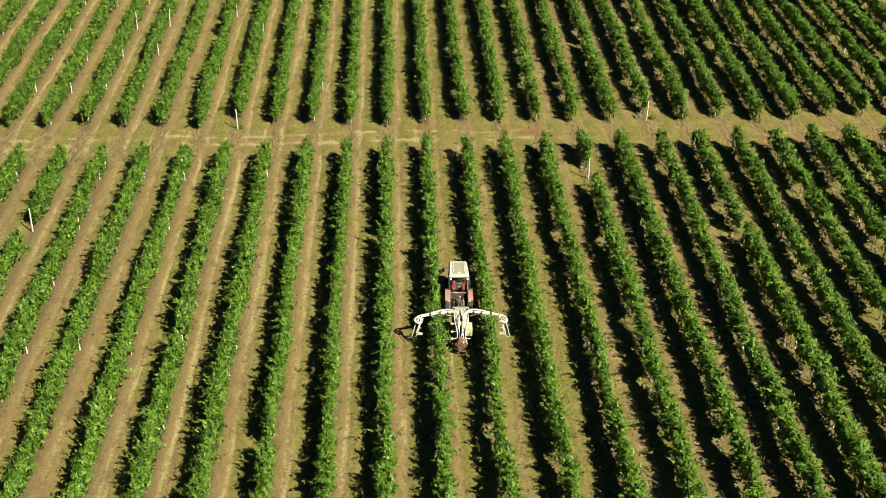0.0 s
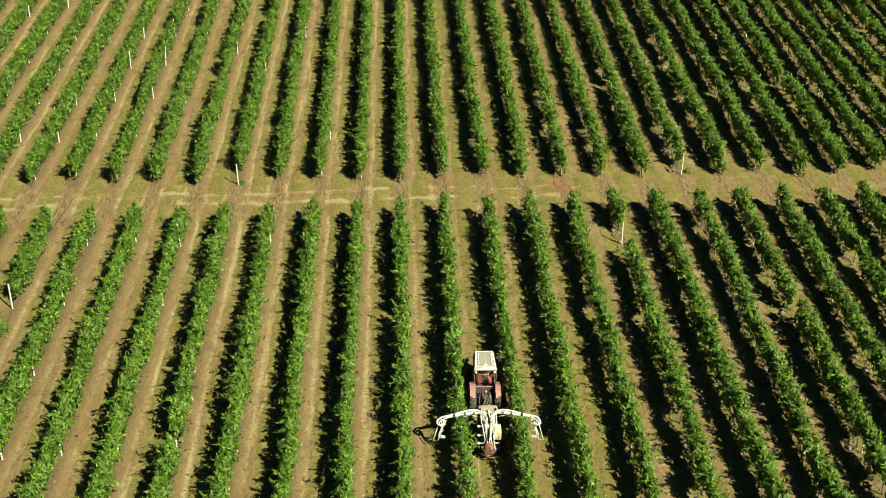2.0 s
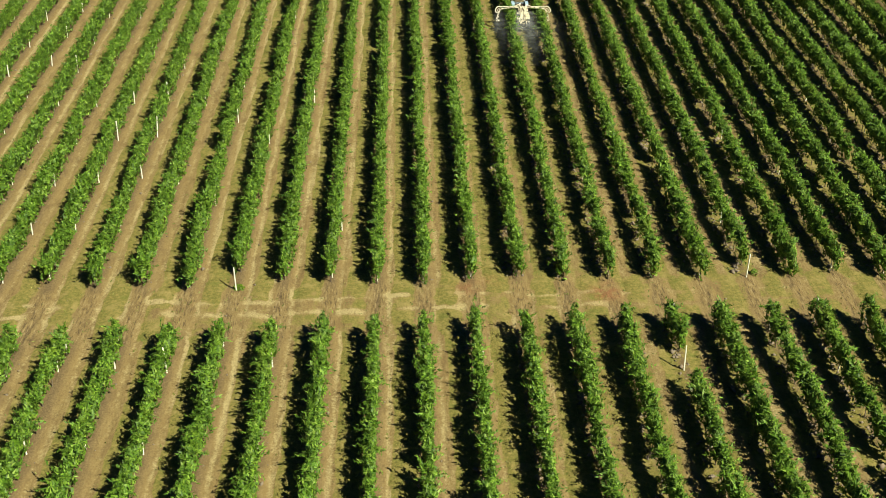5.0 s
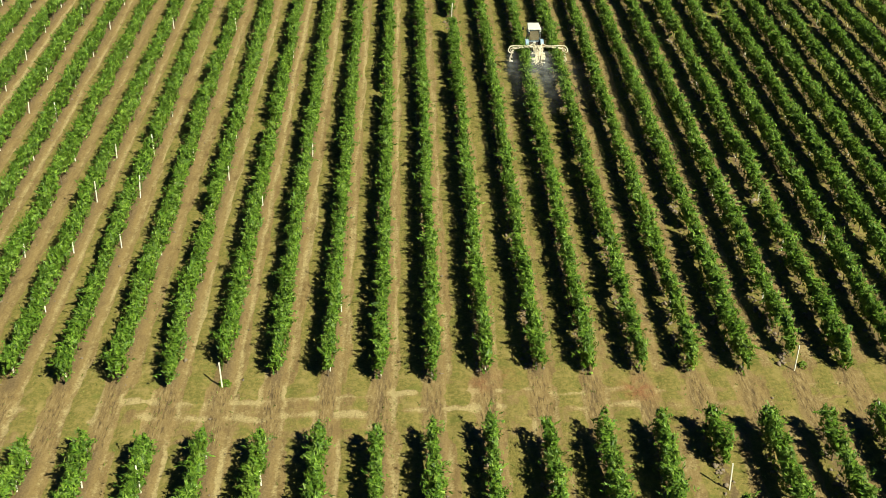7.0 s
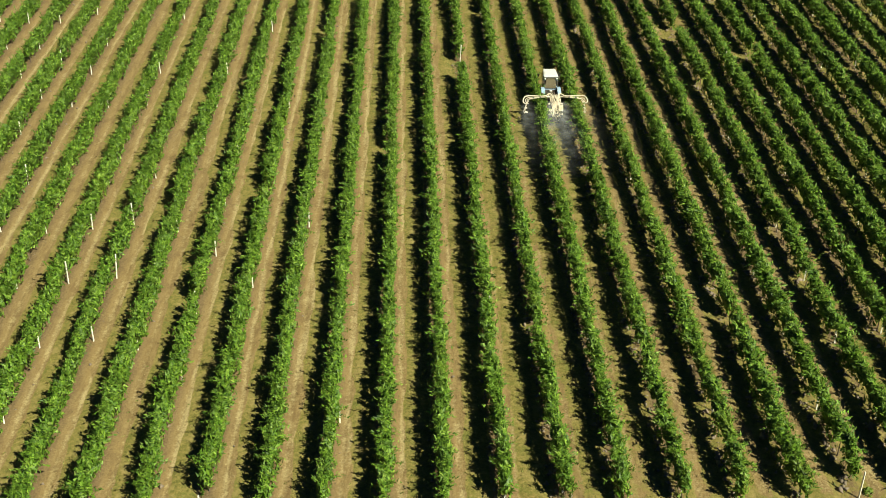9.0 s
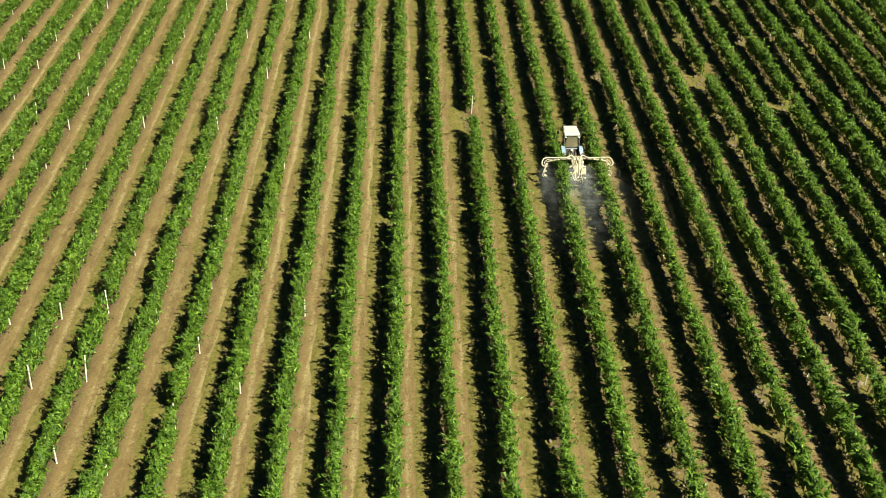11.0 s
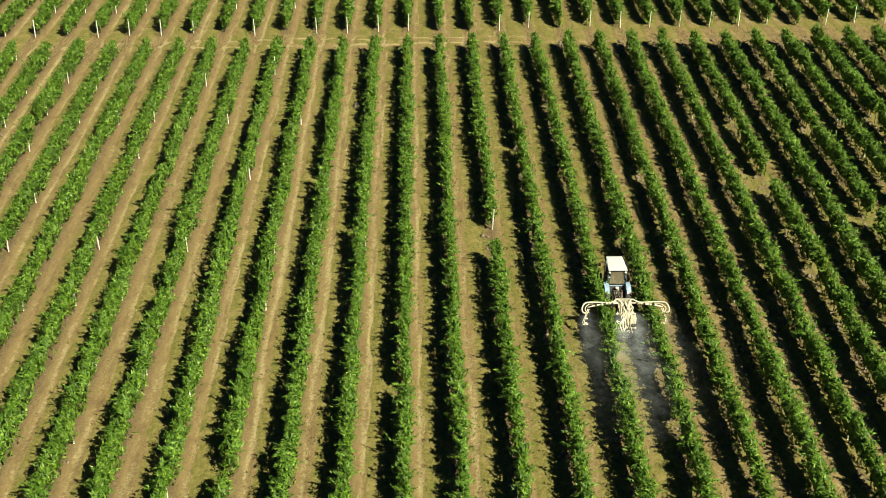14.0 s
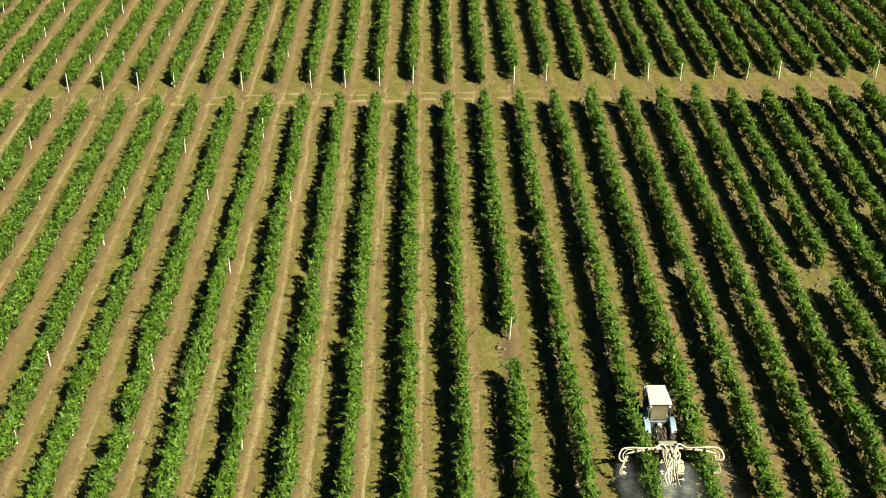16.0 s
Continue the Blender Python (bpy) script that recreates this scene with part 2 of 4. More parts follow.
def lathe(bm, profile, centre, axis="x", seg=28, closed=True):
    """Turns (radius, offset) pairs round an axis through centre."""
    rings = []
    for k in range(seg):
        a = 2 * math.pi * k / seg
        ring = []
        for r, o in profile:
            u, v = r * math.cos(a), r * math.sin(a)
            p = {"x": (o, u, v), "y": (u, o, v), "z": (u, v, o)}[axis]
            ring.append(bm.verts.new(Vector(centre) + Vector(p)))
        rings.append(ring)
    n = len(profile)
    for k in range(seg):
        a, b = rings[k], rings[(k + 1) % seg]
        for i in range(n if closed else n - 1):
            j = (i + 1) % n
            f = bm.faces.new((a[i], a[j], b[j], b[i]))
            f.smooth = True


def plate(bm, corners, thick):
    """A flat four-cornered panel with thickness."""
    c = [Vector(p) for p in corners]
    n = (c[1] - c[0]).cross(c[3] - c[0]).normalized() * thick / 2
    lo = [bm.verts.new(p - n) for p in c]
    hi = [bm.verts.new(p + n) for p in c]
    bm.faces.new(lo[::-1])
    bm.faces.new(hi)
    for k in range(4):
        bm.faces.new((lo[k], lo[(k + 1) % 4], hi[(k + 1) % 4], hi[k]))


def quick_mesh(name, verts, quads):
    """A mesh from arrays of places and of four-cornered faces."""
    me = bpy.data.meshes.new(name)
    me.vertices.add(len(verts))
    me.vertices.foreach_set("co", np.ascontiguousarray(verts, dtype=np.float32).ravel())
    size = quads.shape[1]
    me.loops.add(quads.size)
    me.loops.foreach_set("vertex_index", np.ascontiguousarray(quads, dtype=np.int32).ravel())
    me.polygons.add(len(quads))
    me.polygons.foreach_set("loop_start", np.arange(0, quads.size, size, dtype=np.int32))
    me.update(calc_edges=True)
    return me


def wave(rng, length, spacing, count):
    """Smooth random values between -1 and 1 along a line, as a function of place."""
    knots = rng.uniform(-1, 1, int(length / spacing) + count)

    def value(y):
        u = np.clip(np.asarray(y) / spacing, 0, len(knots) - 1.001)
        i = u.astype(int)
        t = u - i
        t = t * t * (3 - 2 * t)
        return knots[i] * (1 - t) + knots[i + 1] * t

    return value


# ---- plan of the vineyard: three blocks of rows along y, two grassy headlands across ----
def near_x(k):
    return -12.44 + 2.975 * k


def far_x(k):
    return 2.42 + 3.06 * (k - 5)


def row_x(block, k, y):
    if block == "C":
        return -0.55 + 3.05 * k + 0.0 * y
    a = near_x(k) - (0.12 if block == "A" else 0.0)
    return a + (far_x(k) - near_x(k)) * np.clip((y - 95.0) / 90.0, 0.0, 1.0)


def row_ends(block, x):
    if block == "A":
        return 36.0, 83.0 + 0.05 * x
    if block == "B":
        return 88.5 + 0.015 * x, 184.9 + 0.05 * x
    return 190.4 + 0.05 * x, 236.0


BLOCKS = {"A": range(-11, 18), "B": range(-13, 21), "C": range(-17, 18)}


# ---- ground ----
def build_ground():
    def line(*stretches):
        """Places along an axis: (from, to, pitch) stretches, then ever wider steps out to the horizon."""
        outer = [12, 40, 120, 400, 1200, 3000]
        inner = [v for lo, hi, pitch in stretches for v in np.arange(lo, hi - 0.01, pitch)]
        lo, hi = stretches[0][0], stretches[-1][1]
        return np.array([lo - o for o in outer[::-1]] + inner + [hi] + [hi + o for o in outer])

    xs = line((-60.0, -46.0, 0.35), (-46.0, 48.0, 0.14), (48.0, 62.0, 0.35))
    ys = line((30.0, 81.5, 1.0), (81.5, 91.5, 0.14), (91.5, 183.0, 1.0), (183.0, 193.0, 0.2), (193.0, 244.0, 1.6))
    X, Y = np.meshgrid(xs, ys)
    inside = (X > -58) & (X < 60) & (Y > 32) & (Y < 240)
    # place within the alley: 0 on a vine row, 0.5 in the middle
    edge_c = 190.4 + 0.05 * X
    spread = np.clip((Y - 95.0) / 90.0, 0, 1)
    kb = (X - (near_x(0) + (far_x(0) - near_x(0)) * spread)) / (2.975 + 0.085 * spread)
    kc = (X + 0.55) / 3.05
    k = np.where(Y > edge_c - 3, kc, kb)
    u = (k - np.floor(k)) * 3.0
    off = np.abs(u - 1.5)
    head1 = np.clip(1 - np.abs(Y - (86.0 + 0.037 * X)) / 3.2, 0, 1)
    head2 = np.clip(1 - np.abs(Y - (187.7 + 0.05 * X)) / 3.0, 0, 1)
    head = np.clip(np.maximum(head1, head2) * 2.2, 0, 1)
    east = np.clip((X + 5) / 21.0, 0, 1)
    lift = np.random.default_rng(8).uniform(-1, 1, X.shape) * np.where(head > 0.2, 0.5, 1.0)
    wob = wave(np.random.default_rng(21), 400, 2.2, 6)
    wob2 = wave(np.random.default_rng(22), 400, 7.0, 6)
    per_alley = np.random.default_rng(23).uniform(0.25, 1.0, 200)[(np.floor(k).astype(int) + 60) % 200]
    sway = 0.10 * wob(np.clip(Y + 3.3 * np.floor(k), 0, 390)) + 0.12 * wob2(np.clip(Y + 7.7 * np.floor(k), 0, 390))
    thin = np.where(head > 0.3, 0.16, 0.17)
    rut = np.exp(-((np.abs(u - 1.5 + sway) - 0.76) / thin) ** 2)
    ridge = np.exp(-((off - 1.5) / 0.40) ** 2)
    middle = np.exp(-(off / 0.42) ** 2)
    Z = (-0.045 * rut + 0.055 * ridge * (1 - head) + 0.03 * middle) + 0.007 * lift
    # fine uneven edges
    def speckle(seed, px, py):
        knots = np.random.default_rng(seed).uniform(-1, 1, (420, 420))
        gx, gy = np.clip((X + 62) / px, 0, 418.9), np.clip((Y - 30) / py, 0, 418.9)
        i, j = gx.astype(int), gy.astype(int)
        a, b = gx - i, gy - j
        a, b = a * a * (3 - 2 * a), b * b * (3 - 2 * b)
        return (knots[i, j] * (1 - a) + knots[i + 1, j] * a) * (1 - b) + (knots[i, j + 1] * (1 - a) + knots[i + 1, j + 1] * a) * b

    def band(v, lo, hi, soft):
        return np.clip((v - lo) / soft + 0.5, 0, 1) * np.clip((hi - v) / soft + 0.5, 0, 1)

    rag = 0.10 * speckle(61, 0.45, 0.55) + 0.14 * speckle(62, 1.3, 1.9)
    alley_no = (np.floor(k).astype(int) + 60) % 200

    def own(seed, lo, hi):
        return np.random.default_rng(seed).uniform(lo, hi, 200)[alley_no]

    Z = np.where(inside, Z, 0.0)
    # alleys: a bare driven strip beside the row, a pale track, then grass
    verge = 1.08 + own(64, -0.14, 0.14) + 0.6 * sway + rag
    west_grass = band(u, verge, 2.40 + rag, 0.25) * (0.84 + 0.35 * speckle(63, 1.6, 3.1))
    trodden = band(u, own(65, 0.85, 1.10) + sway, own(66, 1.55, 1.95) + sway + rag, 0.30) * own(67, 0.45, 1.0)
    east_grass = (0.70 + 0.30 * speckle(68, 1.5, 2.7)) * (1 - 0.85 * trodden) * (1 - 0.5 * ridge)
    grass = west_grass * (1 - east) + east_grass * east
    worn = (rut * 0.75 * per_alley + 0.30 * band(u, 0.6, verge, 0.4) * np.clip(0.4 + speckle(82, 0.9, 4.0), 0, 1)) * (1 - 0.5 * east) + 0.85 * np.exp(-((u - verge + 0.06) / 0.11) ** 2) * own(69, 0.0, 1.0) * np.clip(0.55 + 1.2 * speckle(70, 2.6, 5.0), 0, 1) * (1 - 0.6 * east)
    worn = worn + 0.40 * trodden * east
    bare = ridge * 0.85
    # headlands: turf islands between two worn tracks across and one along each alley
    turf, tracks, rough = np.zeros(X.shape), np.zeros(X.shape), np.zeros(X.shape)
    for first, second, slope, slim in ((87.25, 85.80, 0.035, 0.24), (188.6, 186.9, 0.05, 0.24)):
        bend = 0.16 * wob2(np.clip(X * 2.0 + 150, 0, 390)) + 0.6 * own(71, -0.4, 0.4) + 1.5 * rag
        d1, d2 = Y - first - slope * X + bend, Y - second - slope * X + 0.8 * bend
        fade = np.clip(0.50 + 0.9 * speckle(72, 1.2, 2.4), 0.05, 1.0)
        cross = np.maximum(np.exp(-(d1 / slim) ** 2) * fade, np.exp(-(d2 / (slim * 1.25)) ** 2) * np.clip(0.62 + 0.8 * speckle(73, 1.1, 2.0), 0.05, 1))
        island = band(u, 0.85 + own(74, -0.15, 0.2) + rag, 2.20 + own(75, -0.2, 0.25) + rag, 0.18) * np.where(d1 > 0, 1.0, own(76, 0.35, 1.0)) * np.clip(0.9 + 0.5 * speckle(77, 0.7, 0.9), 0.3, 1)
        rim = np.exp(-((u - 0.74 - own(74, -0.15, 0.2) - rag) / 0.14) ** 2) * np.clip(0.5 + speckle(78, 1.0, 1.6), 0, 1) + np.exp(-((u - 2.32 - own(75, -0.2, 0.25) - rag) / 0.14) ** 2) * np.clip(0.4 + speckle(79, 1.0, 1.6), 0, 1)
        near = np.abs(Y - (first + second) / 2 - slope * X) < 4.5
        turf = np.where(near, island * (1 - 0.95 * cross), turf)
        tracks = np.where(near, np.maximum(cross * band(u, 0.45 + rag, 2.65 + rag, 0.3), 0.7 * rim), tracks)
        rough = np.where(near, band(np.minimum(u, 3 - u), -1.0, 0.46 + rag, 0.22), rough)
    blend = np.clip(head * 1.4, 0, 1)
    weeds = 0.14 * east + 0.30 * np.clip(speckle(80, 0.9, 1.1), 0, 1)
    grass = grass * (1 - blend) + blend * np.clip((0.85 - 0.30 * east) * turf + weeds * (1 - rough) + 0.10 * east * (1 - tracks), 0, 1)
    worn = np.clip(worn * (1 - blend) + blend * (tracks * (1 - 0.45 * east) * 1.05 + 0.25 * (1 - turf) * (1 - rough) * (1 - 0.7 * east)), 0, 1)
    # furrows: sunk a little, their shade put into the colour through bare
    scores = np.clip(np.sin((u + sway * 2 + 0.3 * rag) * 15.0), 0, 1) * np.clip(0.4 + speckle(81, 0.5, 2.2), 0, 1)
    bare = np.clip(bare * (1 - blend) + blend * rough * (0.10 + 0.8 * scores), 0, 1)
    Z = Z - 0.07 * blend * rough * scores * inside
    tilled = np.clip(blend * rough + 0.25 * ridge, 0, 1)
    red = np.exp(-(((X - 10.9) / 0.9) ** 2 + ((Y - 87.6) / 1.0) ** 2)) + 0.6 * np.exp(-(((X - 2.0) / 0.7) ** 2 + ((Y - 88.2) / 0.9) ** 2)) + 0.45 * np.exp(-(((X - 3.6) / 0.7) ** 2 + ((Y - 89.0) / 0.8) ** 2))
    rows, cols = X.shape
    index = np.arange(rows * cols).reshape(rows, cols)
    quads = np.stack([index[:-1, :-1], index[:-1, 1:], index[1:, 1:], index[1:, :-1]], -1).reshape(-1, 4)
    me = quick_mesh("ground", np.stack([X, Y, Z], -1).reshape(-1, 3), quads)
    for name, field in (("grass", grass), ("worn", worn), ("bare", bare), ("tilled", tilled), ("red", red)):
        a = me.attributes.new(name, "FLOAT", "POINT")
        a.data.foreach_set("value", np.where(inside, field, 0.3 if name == "grass" else 0.0).astype(np.float32).ravel())
    me.polygons.foreach_set("use_smooth", np.ones(len(quads), dtype=bool))
    me.materials.append(M_SOIL)
    tagged(new("ground", me), "dry tan vineyard soil with wheel tracks and yellowed grass", "ground", kind="structure")


build_ground()


# ---- vine rows ----
GAPS = {  # stretches of a row with no vine
    ("B", 5): [(144.4, 149.0)],
    ("B", 12): [(153.8, 156.9)],
    ("B", 0): [(121.3, 122.3)],
    ("B", -3): [(110.7, 111.6), (117.5, 118.6)],
    ("B", 1): [(155.3, 156.3)],
    ("B", -2): [(138.7, 139.9)],
    ("A", 9): [(77.0, 80.4)],
    ("A", 12): [(69.4, 70.4)],
    ("A", -4): [(69.5, 72.5)],
    ("A", 2): [(48.1, 48.9)],
    ("B", -7): [(147.8, 148.9), (165.4, 166.6)],
    ("B", -8): [(147.2, 148.4)],
    ("B", -1): [(106.2, 107.6), (110.6, 111.4)],
    ("B", 14): [(148.7, 150.0)],
}
LATE = {("B", 0): 1.7, ("B", 11): 1.0}  # rows whose first vine stands back from the end post
POST_AT = {("B", 5): 149.0, ("A", 9): 79.1, ("B", -3): 118.2, ("A", -4): 72.0, ("B", 12): 153.3, ("B", -7): 147.7, ("B", -1): 106.6}


BARE_FEET = {  # places along a row where the vines are leafless near the ground
    "A": {11: (80.5,), 9: (69.8, 60.1, 54.2), 8: (70.6,), 7: (47.7,), 6: (50.2,), 10: (48.8,), 14: (76.4, 60.1), 13: (65.3,), 15: (76.7, 68.7), 12: (74.4, 57.8, 54.5)},
    "B": {6: (104.6, 94.8), 7: (92.8, 170.7), 8: (104.2, 102.1, 96.4, 146.8, 116.4, 126.3), 9: (96.6, 93.4, 157.0), 10: (108.9,), 11: (92.9, 96.8),
          12: (109.9, 103.1, 166.5, 142.6, 148.3, 116.5), 13: (104.0,), 14: (177.6, 165.8), 16: (167.8,)},
}


def leaf_blades(centre, normal, tip, length, width):
    """Pointed leaf blades: three corners each."""
    normal = normal / np.linalg.norm(normal, axis=1, keepdims=True)
    tip = tip - normal * np.sum(tip * normal, axis=1, keepdims=True)
    tip = tip / np.linalg.norm(tip, axis=1, keepdims=True)
    side = np.cross(normal, tip)
    l, w = length[:, None], width[:, None]
    back = centre - tip * l * 0.42
    corners = np.stack([back + side * w * 0.5, centre + tip * l * 0.58, back - side * w * 0.5], 1)
    return corners.reshape(-1, 3), np.arange(len(centre) * 3).reshape(-1, 3)


def canopy_mesh(rng, block, k, y0, y1, vigour):
    """Foliage of one unbroken stretch of a row: shoots with leaves round a solid inner hull."""
    length = y1 - y0
    half, top, low = (wave(rng, length, s, 4) for s in (1.3, 1.9, 1.1))
    thin = wave(rng, length, 2.6, 4)
    lumps = rng.uniform(-1, 1, (int(length / 0.40) + 4, 11))

    def lump(y, angle):
        u = np.clip((y - y0) / 0.40, 0, len(lumps) - 1.001)
        w = np.clip((angle + 1.0) / (math.pi + 2.0), 0, 0.999) * 10
        i, j = u.astype(int), w.astype(int)
        a, b = u - i, w - j
        return (lumps[i, j] * (1 - a) + lumps[i + 1, j] * a) * (1 - b) + (lumps[i, j + 1] * (1 - a) + lumps[i + 1, j + 1] * a) * b

    half2, bend = wave(rng, length, 5.0, 4), wave(rng, length, 3.0, 4)

    bare_at = list(BARE_FEET.get(block, {}).get(k, ()))
    east = min(1.0, max(0.0, (float(row_x(block, k, y0)) + 2.0) / 14.0))
    flecks = wave(rng, length, 0.55, 4)

    def section(y):
        v = y - y0
        fade = np.clip(np.minimum(v, length - v) / 0.5, 0.25, 1.0)
        hw = (0.300 + 0.030 * east + 0.10 * half(v) + 0.07 * half2(v)) * vigour * fade ** 0.5
        zt = 1.86 + 0.16 * top(v) + 0.11 * half2(v) + 0.25 * (vigour - 1) - 0.25 * (1 - fade)
        zb = 0.22 + 0.18 * low(v) - 0.25 * (vigour - 1)
        weak = np.clip((thin(v) - 0.58) / 0.35, 0, 1)
        foot = 0.0 * v
        for at in bare_at:
            foot = np.maximum(foot, np.exp(-((y - at + 0.45) / 0.70) ** 4))
        zb = zb + (0.40 - 0.25 * east) * weak + east * (0.24 * flecks(v) - 0.06)
        zb = zb + (1.20 - zb) * foot
        return row_x(block, k, y) + 0.10 * bend(v), hw * (1 - 0.42 * weak) * (1 - 0.25 * foot), zt - 0.12 * weak, zb

    near = 1.0 if block != "C" else 0.78
    n_shoot, n_loose, per = int(length * (14 + 1.5 * east) * near * vigour), int(length * 112 * near * vigour), 14
    y = rng.uniform(y0 + 0.05, y1 - 0.05, n_shoot)
    angle = np.where(rng.random(n_shoot) < 0.45, rng.normal(math.pi / 2, 0.45, n_shoot), rng.uniform(-0.5, math.pi + 0.5, n_shoot))
    cx, hw, zt, zb = section(y)
    c, s = np.cos(angle), np.sin(angle)
    swell = 1 + 0.52 * lump(y, angle)
    base = np.stack([cx + hw * np.sign(c) * np.abs(c) ** 0.75 * 0.85 * swell, y, (zt + zb) / 2 + (zt - zb) / 2 * np.sign(s) * np.abs(s) ** 0.75 * (0.92 + 0.16 * (swell - 1))], 1)
    way = np.stack([c * 0.60, rng.normal(0, 0.35, n_shoot), s * 0.6 + 0.85], 1) + rng.normal(0, 0.25, (n_shoot, 3))
    way /= np.linalg.norm(way, axis=1, keepdims=True)
    reach = rng.gamma(3.0, 0.12, n_shoot)
    # one shoot in five hangs out sideways over the alley
    sprawl = (rng.random(n_shoot) < 0.20) & (base[:, 2] > 0.9)
    side = np.where(c < 0, -1.0, 1.0)
    out = np.stack([side * 0.9, rng.normal(0, 0.4, n_shoot), rng.uniform(0.0, 0.5, n_shoot)], 1)
    way = np.where(sprawl[:, None], out / np.linalg.norm(out, axis=1, keepdims=True), way)
    reach = np.where(sprawl, rng.uniform(0.40, 0.75, n_shoot), reach)
    j = np.tile(np.arange(per) / (per - 1.0), n_shoot)
    centre = np.repeat(base, per, 0) + np.repeat(way * reach[:, None], per, 0) * (j[:, None] * 1.1 - 0.15) + rng.normal(0, 0.055, (n_shoot * per, 3))
    centre[:, 2] -= np.repeat(reach, per) * j ** 2 * 0.25
    outward = np.repeat(np.stack([c, 0 * c, s], 1), per, 0)
    size = rng.uniform(0.10, 0.17, n_shoot * per) * (1.12 - 0.35 * j)
    yl = rng.uniform(y0, y1, n_loose)
    al = rng.uniform(-0.9, math.pi + 0.9, n_loose)
    cx, hw, zt, zb = section(yl)
    cl, sl = np.cos(al), np.sin(al)
    r = rng.uniform(0.70, 0.98, n_loose) * (1 + 0.52 * lump(yl, al))
    loose = np.stack([cx + hw * np.sign(cl) * np.abs(cl) ** 0.7 * r, yl, (zt + zb) / 2 + (zt - zb) / 2 * np.sign(sl) * np.abs(sl) ** 0.7 * np.minimum(r, 1.06)], 1)
    centre = np.concatenate([centre, loose])
    outward = np.concatenate([outward, np.stack([cl, 0 * cl, sl], 1)])
    size = np.concatenate([size, rng.uniform(0.11, 0.19, n_loose)]) * (1.0 if block != "C" else 1.12)
    n = len(centre)
    normal = outward * 0.70 + np.array([0.0, 0.0, 0.40]) + rng.normal(0, 0.46, (n, 3))
    normal[: n_shoot * per] += np.repeat(rng.normal(0, 0.42, (n_shoot, 3)), per, 0)
    tip = rng.normal(0, 0.40, (n, 3)) + np.array([0, 0, 0.55]) + outward * 0.30
    tip[: n_shoot * per] += np.repeat(way, per, 0) * 1.3
    verts, faces = leaf_blades(centre, normal, tip, size * 2.0, size * 0.80)
    # solid hull in place of the inner leaves, added to block light
    yr = np.arange(y0 + 0.12, y1 - 0.1, 0.42)
    cx, hw, zt, zb = section(yr)
    seg = 7
    a = np.arange(seg) * 2 * math.pi / seg
    jig = rng.uniform(0.42, 0.78, (len(yr), seg))
    jig[[0, -1]] *= 0.2
    px = cx[:, None] + hw[:, None] * np.cos(a) * jig
    pz = ((zt + zb) / 2)[:, None] + ((zt - zb) / 2)[:, None] * np.sin(a) * jig
    py = yr[:, None] + rng.normal(0, 0.06, (len(yr), seg))
    core = np.stack([px, py, pz], -1).reshape(-1, 3)
    i = np.arange(len(yr) * seg).reshape(len(yr), seg)
    i2 = np.roll(i, -1, 1)
    core_f = np.concatenate([np.stack([i[:-1], i2[:-1], i2[1:]], -1).reshape(-1, 3), np.stack([i[:-1], i2[1:], i[1:]], -1).reshape(-1, 3)])
    return quick_mesh("canopy", np.concatenate([verts, core]), np.concatenate([faces, core_f + len(verts)]))


def trunk_mesh(rng):
    """One knotty vine stem."""
    bm = bmesh.new()
    bx, by = rng.normal(0, 0.07, 2)
    tube(bm, [(0, 0, -0.05), (bx, by, 0.4), (-bx * 0.4, by * 2, 0.9)], [0.05, 0.036, 0.026], 5, caps=False)
    me = bpy.data.meshes.new("trunk")
    bm.to_mesh(me)
    bm.free()
    me.materials.append(M_BARK)
    return me


TRUNKS = [trunk_mesh(np.random.default_rng(70 + i)) for i in range(6)]


def post_mesh():
    bm = bmesh.new()
    box(bm, (0, 0, 0.80), (0.075, 0.065, 1.90), 0.008)
    me = bpy.data.meshes.new("post")
    bm.to_mesh(me)
    bm.free()
    me.materials.append(M_CONCRETE)
    return me


POST = post_mesh()


